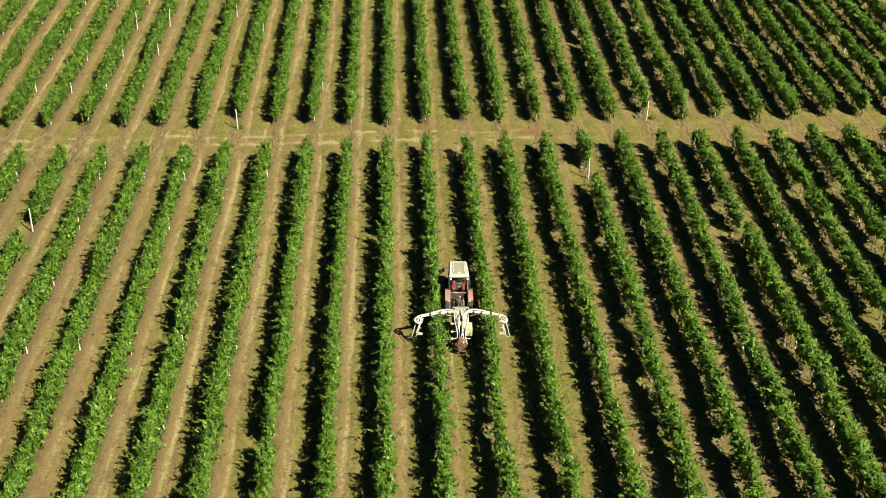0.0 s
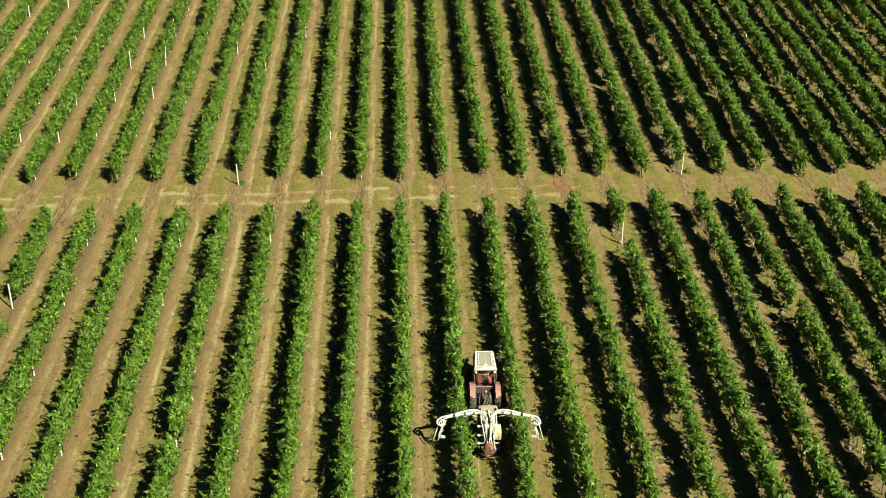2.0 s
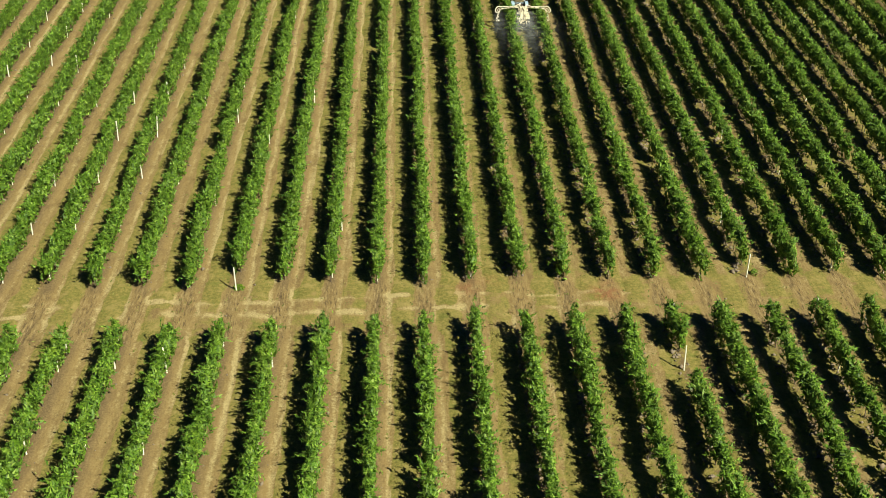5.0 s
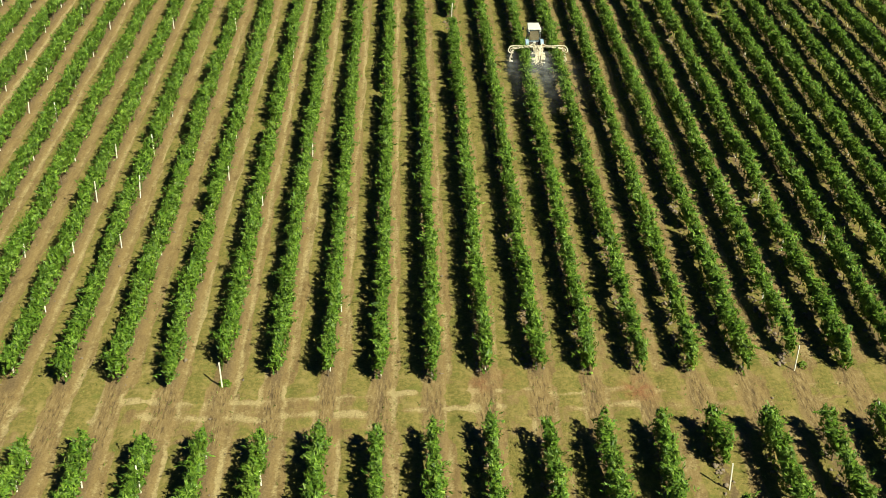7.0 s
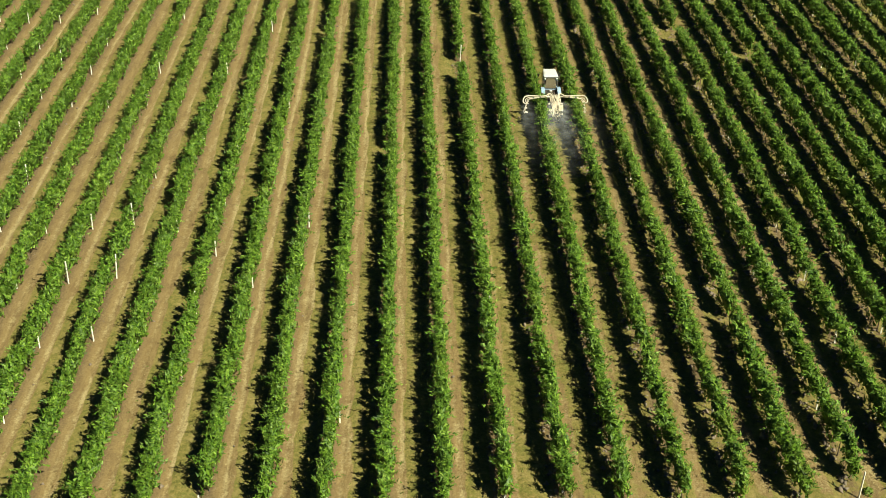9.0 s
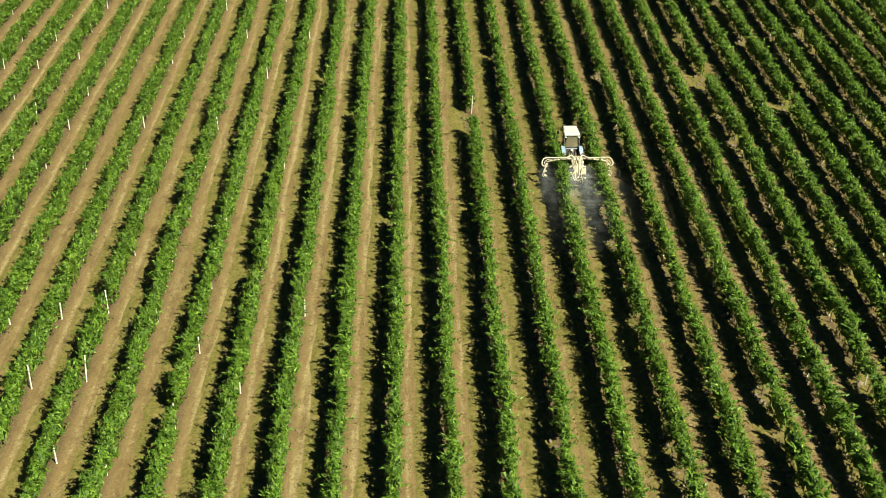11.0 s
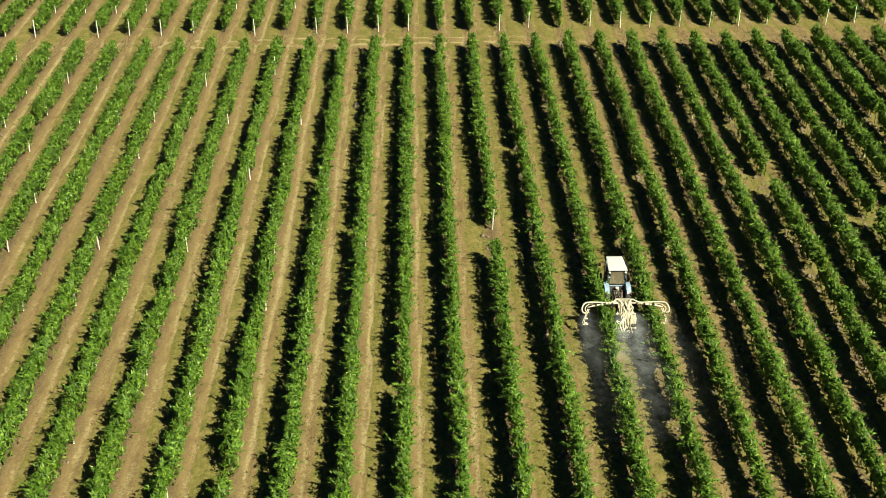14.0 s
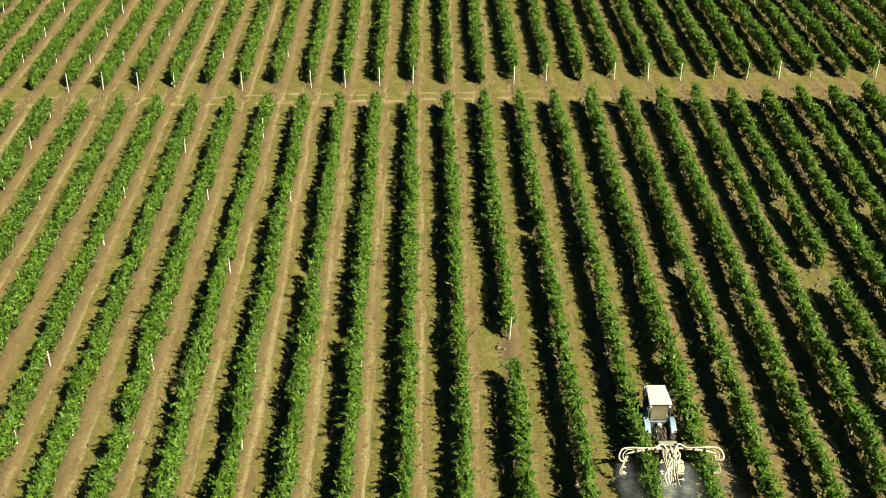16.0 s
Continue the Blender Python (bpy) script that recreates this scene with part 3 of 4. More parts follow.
def vine_row(block, k):
    rng = np.random.default_rng(1000 * "ABC".index(block) + 100 + k)
    x0 = float(row_x(block, k, 100.0))
    y0, y1 = row_ends(block, x0)
    y0, y1 = y0 + rng.uniform(-0.5, 0.5), y1 + rng.uniform(-0.4, 0.4)
    vigour = 1.02 - 0.02 * min(1.0, max(0.0, (x0 + 5) / 25.0)) + rng.uniform(-0.06, 0.06)
    side = "lush" if vigour > 1.01 else "rather thin"
    thing = empty("vine_row", pose(x0, y0, 0), f"{side} green trellised grapevine row on bare dry soil", "vine row", "rows of vines")
    gaps = list(GAPS.get((block, k), []))
    y = y0 + rng.uniform(15, 160)
    while y < y1 - 6 and not gaps:
        gaps.append((y, y + rng.uniform(0.3, 0.8)))
    gaps.sort()
    late = LATE.get((block, k), rng.choice([0.0, 0.0, 0.5, 0.8]) if block == "C" else 0.0)
    marks = [y0 + late, *[v for g in gaps for v in g], y1]
    here = Matrix.Translation((-x0, -y0, 0))
    for a, b in zip(marks[::2], marks[1::2]):
        if b - a < 1.2:
            continue
        me = canopy_mesh(rng, block, k, a, b, vigour)
        me.transform(here)
        me.materials.append(M_LEAF)
        ob = new("canopy", me)
        ob.parent = thing
        for y in np.arange(a + 0.6, b - 0.2, 1.8):
            trunk = new("trunk", TRUNKS[rng.integers(6)])
            trunk.parent = thing
            trunk.matrix_local = pose(float(row_x(block, k, y)) - x0 + rng.normal(0, 0.04), y - y0, 0, 0, 0, rng.uniform(0, 360))
    pitch = 7.2
    start = POST_AT.get((block, k), y0 + 0.15)
    first = start - pitch * math.floor((start - y0) / pitch)
    places = [y0 + (0.1 if late else rng.choice([0.10, 0.2, 0.7, 0.8] if block == "C" else [0.7, 0.8, 0.9, 1.1])), *np.arange(first if first > y0 + 2 else first + pitch, y1 - 2, pitch), y1 - 0.5]
    for y in places:
        post = new("post", POST)
        post.parent = thing
        bare_end = y < y0 + 0.3 or (block, k) in POST_AT and abs(y - start) < 0.1
        sink = rng.uniform(-0.06, 0.06) if bare_end or rng.random() < 0.05 else rng.uniform(-0.95, -0.50)
        sink = sink if bare_end or block == "C" or y > y0 + 1.5 else rng.uniform(-1.0, -0.6)
        lean_out = 0.0 if bare_end or y < y0 + 1.5 or y > y1 - 1.0 else rng.choice([0.0, 0.12, 0.26]) * (1 - min(1.0, max(0.0, (x0 + 2.0) / 14.0)))
        post.matrix_local = pose(float(row_x(block, k, y)) - x0 + lean_out + rng.normal(0.0, 0.05), y - y0, sink, rng.normal(0, 1.5), rng.normal(0, 1.5), rng.uniform(0, 90))
    return thing


for block, numbers in BLOCKS.items():
    for k in numbers:
        vine_row(block, k)


# ---- tractors and their sprayers; y points ahead, the origin lies on the ground under the rear axle ----
def wheel(parent, name, x, y, radius, width, out, lugs):
    """A wheel with a lugged tyre, a dished rim and a hub; out: +1 or -1, the side that it faces."""
    bm = bmesh.new()
    box(bm, (x, y, radius), (width * 0.5, 0.16, 0.16), 0.02)
    hub = part(name, bm, M_STEEL, parent)
    bm = bmesh.new()
    h, r = width / 2, radius
    lathe(bm, [(r * 0.58, -h * 0.80), (r * 0.80, -h), (r * 0.93, -h * 0.86), (r * 0.955, 0), (r * 0.93, h * 0.86), (r * 0.80, h), (r * 0.58, h * 0.80)], (x, y, r), "x", 32)
    for i in range(lugs):
        for s in (-1, 1):
            a = 2 * math.pi * (i + (0.25 if s > 0 else -0.25)) / lugs
            turn = Matrix.Translation((x, y, r)) @ Matrix.Rotation(a, 4, "X") @ Matrix.Translation((s * h * 0.48, 0, r * 0.965)) @ Matrix.Rotation(s * 0.55, 4, "Z")
            box(bm, (0, 0, 0), (h * 0.95, 0.05, 0.055), 0, turn)
    part("tyre", bm, M_RUBBER, hub, "dusty black lugged rubber tyre")
    bm = bmesh.new()
    lathe(bm, [(r * 0.60, -h * 0.7), (r * 0.60, h * 0.7), (r * 0.53, h * 0.72), (r * 0.50, out * h * 0.25), (r * 0.16, out * h * 0.35), (r * 0.16, -h * 0.2), (r * 0.5, -h * 0.72)], (x, y, r), "x", 28)
    part("rim", bm, M_WHITE, hub, "dusty pale steel rim")
    return hub


def fender(bm, x, width, r0, a0, a1, centre, thick=0.03):
    """A curved guard over a wheel."""
    n = 10
    rings = []
    for i in range(n + 1):
        a = a0 + (a1 - a0) * i / n
        ring = []
        for rr, xx in ((r0, x - width / 2), (r0, x + width / 2), (r0 + thick, x + width / 2), (r0 + thick, x - width / 2)):
            ring.append(bm.verts.new((xx, centre[0] + rr * math.cos(a), centre[1] + rr * math.sin(a))))
        rings.append(ring)
    for a, b in zip(rings, rings[1:]):
        for k in range(4):
            bm.faces.new((a[k], a[(k + 1) % 4], b[(k + 1) % 4], b[k]))
    bm.faces.new(rings[0][::-1])
    bm.faces.new(rings[-1])


def build_tractor(m, label, paint, roof_mat, hatch, cloth):
    t = empty("tractor", m, label, "tractor", "vineyard tractors")
    bm = bmesh.new()
    box(bm, (0, 0.9, 0.82), (0.50, 2.7, 0.44), 0.04)
    box(bm, (0, 0.0, 0.80), (1.10, 0.42, 0.42), 0.06)
    box(bm, (0, 2.45, 0.70), (0.42, 0.5, 0.34), 0.03)
    part("chassis", bm, M_BLACK, t)
    bm = bmesh.new()
    tube(bm, [(-0.72, 2.35, 0.52), (0.72, 2.35, 0.52)], 0.06, 8)
    part("front_axle", bm, M_BLACK, t)
    # bonnet
    bm = bmesh.new()
    box(bm, (0, 2.42, 1.28), (0.66, 1.55, 0.56), 0.07)
    hood = part("bonnet", bm, paint, t)
    bm = bmesh.new()
    for i in range(7):
        box(bm, (0, 3.205, 1.08 + i * 0.06), (0.50, 0.02, 0.022), 0.004)
    part("grille", bm, M_BLACK, hood, "dark slatted radiator grille")
    for s in (-1, 1):
        bm = bmesh.new()
        lathe(bm, [(0.0, 0.03), (0.06, 0.025), (0.075, 0.0), (0.07, -0.05), (0.0, -0.05)], (s * 0.24, 3.21, 1.46), "y", 14, False)
        part("headlight", bm, M_WHITE, hood)
    bm = bmesh.new()
    tube(bm, [(0.20, 2.2, 1.5), (0.20, 2.2, 2.05), (0.20, 2.16, 2.35)], [0.055, 0.05, 0.035], 10)
    part("exhaust_pipe", bm, M_RUST, hood, "rusty upright exhaust pipe")
    # cab: sill, pillars, panes, roof
    bm = bmesh.new()
    box(bm, (0, 0.95, 1.06), (1.16, 1.62, 0.10), 0.02)
    box(bm, (0, 1.74, 1.30), (1.1, 0.05, 0.42), 0.015)
    box(bm, (0, 0.17, 1.28), (1.05, 0.05, 0.34), 0.015)
    cab = part("cab", bm, M_GREY, t)
    for s in (-1, 1):
        bm = bmesh.new()
        box(bm, (s * 0.565, 1.05, 1.25), (0.05, 1.35, 0.38), 0.015)
        part("door_panel", bm, paint, cab)
    corners = {"rl": (-0.56, 0.16), "rr": (0.56, 0.16), "fl": (-0.54, 1.74), "fr": (0.54, 1.74)}
    tops = {"rl": (-0.60, 0.22), "rr": (0.60, 0.22), "fl": (-0.54, 1.66), "fr": (0.54, 1.66)}
    for key in corners:
        bm = bmesh.new()
        tube(bm, [(*corners[key], 1.2), (*tops[key], 2.52)], 0.035, 6)
        part("pillar", bm, M_GREY, cab)
    for s in (-1, 1):
        bm = bmesh.new()
        tube(bm, [(s * 0.58, 0.85, 1.2), (s * 0.60, 0.85, 2.5)], 0.028, 6)
        part("pillar", bm, M_GREY, cab)

    def pane(name, a, b, za, zb, ta, tb):
        bm = bmesh.new()
        plate(bm, [(*a, za), (*b, za), (*tb, zb), (*ta, zb)], 0.008)
        ob = part(name, bm, M_GLASS, cab, "clear dusty cab glass")
        ob.visible_shadow = False

    pane("rear_window", (-0.50, 0.165), (0.50, 0.165), 1.46, 2.44, (-0.54, 0.22), (0.54, 0.22))
    pane("windscreen", (-0.49, 1.735), (0.49, 1.735), 1.5, 2.44, (-0.49, 1.67), (0.49, 1.67))
    for s in (-1, 1):
        pane("side_window", (s * 0.575, 0.22), (s * 0.575, 0.82), 1.45, 2.44, (s * 0.60, 0.27), (s * 0.60, 0.82))
        pane("door_glass", (s * 0.575, 0.88), (s * 0.56, 1.68), 1.3, 2.44, (s * 0.60, 0.88), (s * 0.56, 1.62))
    for name, y, z, w in (("window_sill", 0.165, 1.43, 1.06), ("window_header", 0.22, 2.46, 1.16)):
        bm = bmesh.new()
        box(bm, (0, y, z), (w, 0.045, 0.065), 0.012)
        part(name, bm, paint if name == "window_sill" else M_BLACK, cab)
    # roof: a shallow tray with rounded edges and a raised rim
    bm = bmesh.new()
    box(bm, (0, 0.96, 2.575), (1.22, 1.68, 0.13), 0.055)
    for v in bm.verts:
        if v.co.y > 1.2:
            v.co.x *= 0.86
    roof = part("roof", bm, roof_mat, cab)
    if hatch:
        bm = bmesh.new()
        box(bm, (0, 1.02, 2.648), (0.82, 1.30, 0.022), 0.008)
        for v in bm.verts:
            v.co.x *= 1.0 - 0.10 * (v.co.y - 1.02)
        part("roof_panel", bm, M_TAN, roof, "dusty tan sunken roof panel")
        for s in (-1, 1):
            bm = bmesh.new()
            tube(bm, [(s * 0.40, 0.42, 2.662), (s * 0.33, 0.7, 2.665), (s * 0.36, 1.1, 2.665), (s * 0.28, 1.6, 2.662)], 0.028, 6, 4)
            part("roof_rib", bm, M_WHITE, roof)
        bm = bmesh.new()
        tube(bm, [(0.02, 0.55, 2.663), (0.0, 1.0, 2.665), (0.01, 1.62, 2.663)], 0.016, 6)
        part("roof_rib", bm, M_WHITE, roof)
        bm = bmesh.new()
        box(bm, (0.02, 0.46, 2.668), (0.20, 0.12, 0.03), 0.01)
        part("hatch_latch", bm, M_WHITE, roof)
        bm = bmesh.new()
        tube(bm, [(-0.53, 0.20, 2.64), (0.53, 0.20, 2.64), (0.46, 1.72, 2.64), (-0.46, 1.72, 2.64), (-0.53, 0.20, 2.64)], 0.045, 6)
        part("roof_rim", bm, M_WHITE, roof, "white raised roof rim")
    else:
        bm = bmesh.new()
        box(bm, (0, 0.98, 2.645), (0.96, 1.32, 0.016), 0.007)
        part("roof_panel", bm, roof_mat, roof)
    for s in (-1, 1):
        bm = bmesh.new()
        lathe(bm, [(0.0, -0.05), (0.065, -0.04), (0.075, 0.0), (0.05, 0.06), (0.0, 0.07)], (s * 0.50, 0.14, 2.40), "y", 12, False)
        part("work_lamp", bm, M_WHITE, cab, "round white rear work lamp")
    # inside the cab
    for s in ((-0.29, 0.31) if hatch else (0.0,)):
        bm = bmesh.new()
        box(bm, (s, 0.78, 1.38), (0.24, 0.42, 0.12), 0.04)
        box(bm, (s, 0.42, 1.80), (0.20 if hatch else 0.42, 0.11, 0.62), 0.04)
        part("seat", bm, M_SEAT if hatch else M_BLACK, cab, "red covered seat" if hatch else "dark padded seat")
    if cloth:
        bm = bmesh.new()
        plate(bm, [(-0.47, 0.20, 1.52), (0.47, 0.20, 1.52), (0.40, 0.235, 2.38), (-0.40, 0.235, 2.40)], 0.02)
        part("sack_curtain", bm, M_RAG, cab, "brown sacking hung behind the rear window")
    bm = bmesh.new()
    box(bm, (0, 1.58, 1.5), (0.7, 0.2, 0.24), 0.05)
    part("dashboard", bm, M_BLACK, cab)
    bm = bmesh.new()
    tube(bm, [(0.19 * math.cos(a), 1.36 + 0.17 * math.sin(a), 1.66 + 0.08 * math.sin(a)) for a in (2 * math.pi * i / 18 for i in range(19))], 0.014, 6)
    tube(bm, [(0, 1.36, 1.66), (0, 1.55, 1.45)], 0.02, 6)
    part("steering_wheel", bm, M_BLACK, cab)
    for s in (-1, 1):
        bm = bmesh.new()
        tube(bm, [(s * 0.56, 1.70, 2.25), (s * 0.86, 1.78, 2.28), (s * 0.90, 1.78, 2.16)], 0.014, 6)
        part("mirror_arm", bm, M_BLACK, cab)
        bm = bmesh.new()
        box(bm, (s * 0.90, 1.77, 2.06), (0.17, 0.045, 0.26), 0.02)
        part("mirror", bm, M_BLACK, cab, "dark wing mirror")
    # wheels and guards
    for s in (-1, 1):
        wheel(t, "rear_wheel", s * 0.67, 0.0, 0.78, 0.38, s, 18)
        wheel(t, "front_wheel", s * 0.70, 2.35, 0.48, 0.24, s, 14)
        bm = bmesh.new()
        fender(bm, s * 0.69, 0.28, 0.84, radians(20), radians(142), (0.0, 0.78))
        box(bm, (s * 0.53, 0.05, 1.36), (0.03, 1.0, 0.40), 0.01)
        guard = part("fender", bm, paint, t)
        bm = bmesh.new()
        box(bm, (s * 0.77, -0.66, 1.36), (0.14, 0.05, 0.10), 0.015)
        part("tail_lamp", bm, M_SEAT, guard, "small red tail lamp")
    # linkage at the back
    for s in (-1, 1):
        bm = bmesh.new()
        tube(bm, [(s * 0.26, -0.15, 0.55), (s * 0.36, -0.75, 0.52), (s * 0.38, -1.25, 0.56)], 0.035, 6)
        part("lower_link", bm, M_LINK, t)
        bm = bmesh.new()
        tube(bm, [(s * 0.24, -0.05, 1.22), (s * 0.30, -0.45, 1.20), (s * 0.35, -0.72, 0.56)], 0.028, 6)
        part("lift_arm", bm, M_LINK, t)
    bm = bmesh.new()
    tube(bm, [(0, -0.22, 1.02), (0, -1.2, 1.05)], 0.032, 6)
    part("top_link", bm, M_LINK, t)
    bm = bmesh.new()
    box(bm, (0, -0.25, 0.95), (0.34, 0.22, 0.34), 0.03)
    part("hydraulic_block", bm, M_LINK, t)
    rng = np.random.default_rng(91 if hatch else 92)
    for i in range(9):
        a, b, c, d = rng.uniform(-0.30, 0.30, 4)
        bm = bmesh.new()
        tube(bm, [(a, -0.12, 1.1 + 0.2 * rng.random()), (b, -0.45, 1.25 + 0.2 * rng.random()), (c, -0.85, 0.85 + 0.35 * rng.random()), (d, -1.2, 0.95 + 0.3 * rng.random()), (0.6 * d, -1.55, 1.2)], rng.uniform(0.013, 0.026), 6, 5)
        part("hydraulic_hose", bm, M_LINK if i % 3 else M_STEEL, t)
    bm = bmesh.new()
    box(bm, (0.0, -0.34, 1.22), (0.30, 0.14, 0.12), 0.03)
    box(bm, (0.05, -0.22, 1.36), (0.12, 0.16, 0.10), 0.03)
    part("valve_block", bm, M_CANVAS, t, "dusty hydraulic valve block")
    if cloth:
        bm = bmesh.new()
        box(bm, (0.02, -0.02, 1.36), (0.22, 0.16, 0.14), 0.04)
        part("oil_can", bm, M_WHITE, t, "small white canister behind the cab")
    return t


def build_sprayer(m, label, hose, arm_shape, fan_mat):
    """A mounted air-blast sprayer with two overhead arms reaching over the neighbouring rows."""
    t = empty("vineyard_sprayer", m, label, "sprayer", "vineyard sprayers")
    bm = bmesh.new()
    for s in (-1, 1):
        box(bm, (s * 0.42, -2.75, 0.50), (0.09, 2.9, 0.10), 0.012)
        box(bm, (s * 0.40, -2.45, 1.25), (0.08, 0.08, 1.50), 0.012)
    for y in (-1.4, -2.15, -3.4, -4.15):
        box(bm, (0, y, 0.50), (0.86, 0.08, 0.09), 0.012)
    box(bm, (0, -2.55, 1.84), (0.9, 0.10, 0.10), 0.015)
    part("frame", bm, M_BLACK, t)
    bm = bmesh.new()
    tube(bm, [(0, -1.4, 0.52), (0, -0.75, 0.50)], 0.05, 8)
    part("drawbar", bm, M_BLACK, t)
    for s in (-1, 1):
        wheel(t, "wheel", s * 0.60, -3.2, 0.36, 0.20, s, 12)
    bm = bmesh.new()
    box(bm, (0, -2.95, 1.02), (0.92, 1.10, 0.90), 0.16)
    tank = part("tank", bm, M_BLACK, t, "dirty dark spray tank")
    bm = bmesh.new()
    lathe(bm, [(0.0, 0.07), (0.17, 0.06), (0.19, 0.02), (0.19, -0.04)], (-0.16, -2.55, 1.48), "z", 18, False)
    part("lid", bm, M_WHITE, tank, "pale round filler lid")
    bm = bmesh.new()
    box(bm, (0.02, -2.26, 1.70), (1.04, 0.52, 0.40), 0.15)
    part("pump_cover", bm, M_CANVAS, t, "dusty tan moulded pump cover")
    bm = bmesh.new()
    box(bm, (0.42, -3.42, 1.22), (0.46, 0.66, 0.60), 0.10)
    part("rinse_tank", bm, M_TANK, t, "yellowed plastic rinse tank")
    # fan at the back
    bm = bmesh.new()
    lathe(bm, [(0.08, -0.20), (0.26, -0.22), (0.31, -0.12), (0.31, 0.14), (0.25, 0.22), (0.10, 0.22)], (0.02, -4.22, 0.80), "y", 26)
    fan = part("fan_casing", bm, fan_mat, t)
    bm = bmesh.new()
    tube(bm, [(0.02 + 0.28 * math.cos(a), -4.45, 0.80 + 0.28 * math.sin(a)) for a in (2 * math.pi * i / 24 for i in range(25))], 0.022, 6)
    for i in range(4):
        a = math.pi * i / 4
        tube(bm, [(0.02 + 0.28 * math.cos(a), -4.45, 0.80 + 0.28 * math.sin(a)), (0.02 - 0.28 * math.cos(a), -4.45, 0.80 - 0.28 * math.sin(a))], 0.010, 5)
    part("fan_guard", bm, M_STEEL, fan)
    bm = bmesh.new()
    lathe(bm, [(0.10, 0.22), (0.16, 0.16), (0.17, 0.0), (0.10, -0.08)], (-0.05, -3.40, 1.52), "z", 18, False)
    part("air_manifold", bm, hose, t)
    # overhead beam
    level = arm_shape == "level"
    for s in (-1, 1):
        bm = bmesh.new()
        tube(bm, [(0.0, -2.78, 1.98), (s * 0.85, -2.87, 2.03), (s * 1.9, -3.02, 1.95), (s * 2.3, -3.12, 1.90)], [0.05, 0.075, 0.065, 0.035] if level else [0.05, 0.085, 0.075, 0.04], 8)
        arm = part("arm", bm, hose, t)
        for lane, (dy, dz, r) in enumerate(((0.0, 0.10, 0.050), (-0.09, 0.03, 0.034), (0.06, -0.06, 0.026))):
            if level and lane == 1:
                continue
            bm = bmesh.new()
            tip = 2.66 - 0.10 * lane
            start = [(s * (0.10 + 0.07 * lane), -3.45 - 0.1 * lane, 1.55), (s * (0.20 + 0.06 * lane), -3.05, 1.92 + dz)]
            if level:
                run = start + [(s * 0.42, -2.80 + dy, 2.16 + dz), (s * 0.85, -2.92 + dy, 2.02 + dz), (s * 1.5, -2.92 + dy, 2.02 + dz), (s * 2.1, -2.92 + dy, 2.04 + dz),
                               (s * (tip - 0.18), -3.02 + dy, 2.02 + dz), (s * tip, -3.26 + dy, 1.90), (s * (tip - 0.06), -3.42 + dy, 1.74), (s * (tip - 0.26), -3.36, 1.64)]
            else:
                dz *= 0.8
                run = start + [(s * 0.52, -2.80 + dy, 2.04 + dz), (s * 0.90, -2.80 + dy, 2.08 + dz), (s * 1.5, -2.90 + dy, 2.00 + dz), (s * 2.1, -3.02 + dy, 1.90 + dz),
                               (s * (tip - 0.20), -3.08 + dy, 1.84 + dz), (s * tip, -3.22 + dy, 1.76), (s * (tip - 0.06), -3.36 + dy, 1.66), (s * (tip - 0.26), -3.30, 1.66)]
            tube(bm, run, r, 8, 5)
            part("air_hose", bm, hose, arm)
        if not level and s < 0:
            bm = bmesh.new()
            tube(bm, [(s * (2.52 + 0.17 * math.cos(a)), -3.30 + 0.10 * math.sin(a), 1.80 + 0.13 * math.sin(a)) for a in (2 * math.pi * i / 16 for i in range(17))], 0.034, 7)
            part("hose_ring", bm, hose, arm)
        if not level:
            # a slim brace under the arm and a three-cornered hose frame at its tip
            bm = bmesh.new()
            tube(bm, [(s * 0.30, -2.72, 1.62), (s * 0.95, -2.84, 1.86), (s * 1.7, -3.06, 1.84)], 0.026, 7)
            part("brace", bm, hose, arm)
            bm = bmesh.new()
            tube(bm, [(s * 2.28, -3.16, 1.84), (s * 2.62, -3.44, 0.72), (s * 2.86, -3.40, 0.66), (s * 2.60, -3.26, 1.62)], 0.026, 7)
            part("drop_frame", bm, hose, arm)
        for lane in range(2):
            bm = bmesh.new()
            o = 0.10 * lane
            tube(bm, [(s * (2.30 - o), -3.22, 1.86), (s * (2.44 - 0.6 * o), -3.34, 1.45), (s * (2.58 - o), -3.40, 1.02), (s * (2.50 - 2 * o), -3.42, 0.84), (s * (2.34 - o), -3.36, 0.92)], 0.032, 8, 5)
            part("drop_hose", bm, hose, arm)
        for z in (1.66, 1.26, 0.92):
            bm = bmesh.new()
            tube(bm, [(s * 2.50, -3.36, z), (s * 2.30, -3.33, z - 0.03)], [0.04, 0.065], 8)
            part("nozzle", bm, hose, arm)
        for x, y in ((0.75, -2.86), (1.2, -2.90), (1.75, -2.98)):
            bm = bmesh.new()
            box(bm, (s * x, y - 0.03, 2.08), (0.045, 0.32, 0.13), 0.012)
            part("clamp", bm, M_STEEL, arm)
        # inner hoses down to side nozzles
        for i, z in enumerate((1.62, 1.25, 0.95)):
            bm = bmesh.new()
            y = -3.45 - 0.27 * i
            tube(bm, [(s * (0.10 + 0.13 * i), -2.80, 2.02), (s * (0.14 + 0.13 * i), -3.0 - 0.08 * i, 2.0 - 0.06 * i), (s * (0.10 + 0.07 * i), y, z + 0.40), (s * 0.28, y - 0.03, z + 0.06), (s * 0.52, y, z)], 0.028, 8, 5)
            part("inner_hose", bm, hose, t)
            if s > 0 and not level:
                continue
            bm = bmesh.new()
            lathe(bm, [(0.04, -0.07), (0.075, 0.0), (0.07, 0.06), (0.03, 0.06)], (s * 0.54, y, z), "x", 12, False)
            part("side_nozzle", bm, hose, t)
    bm = bmesh.new()
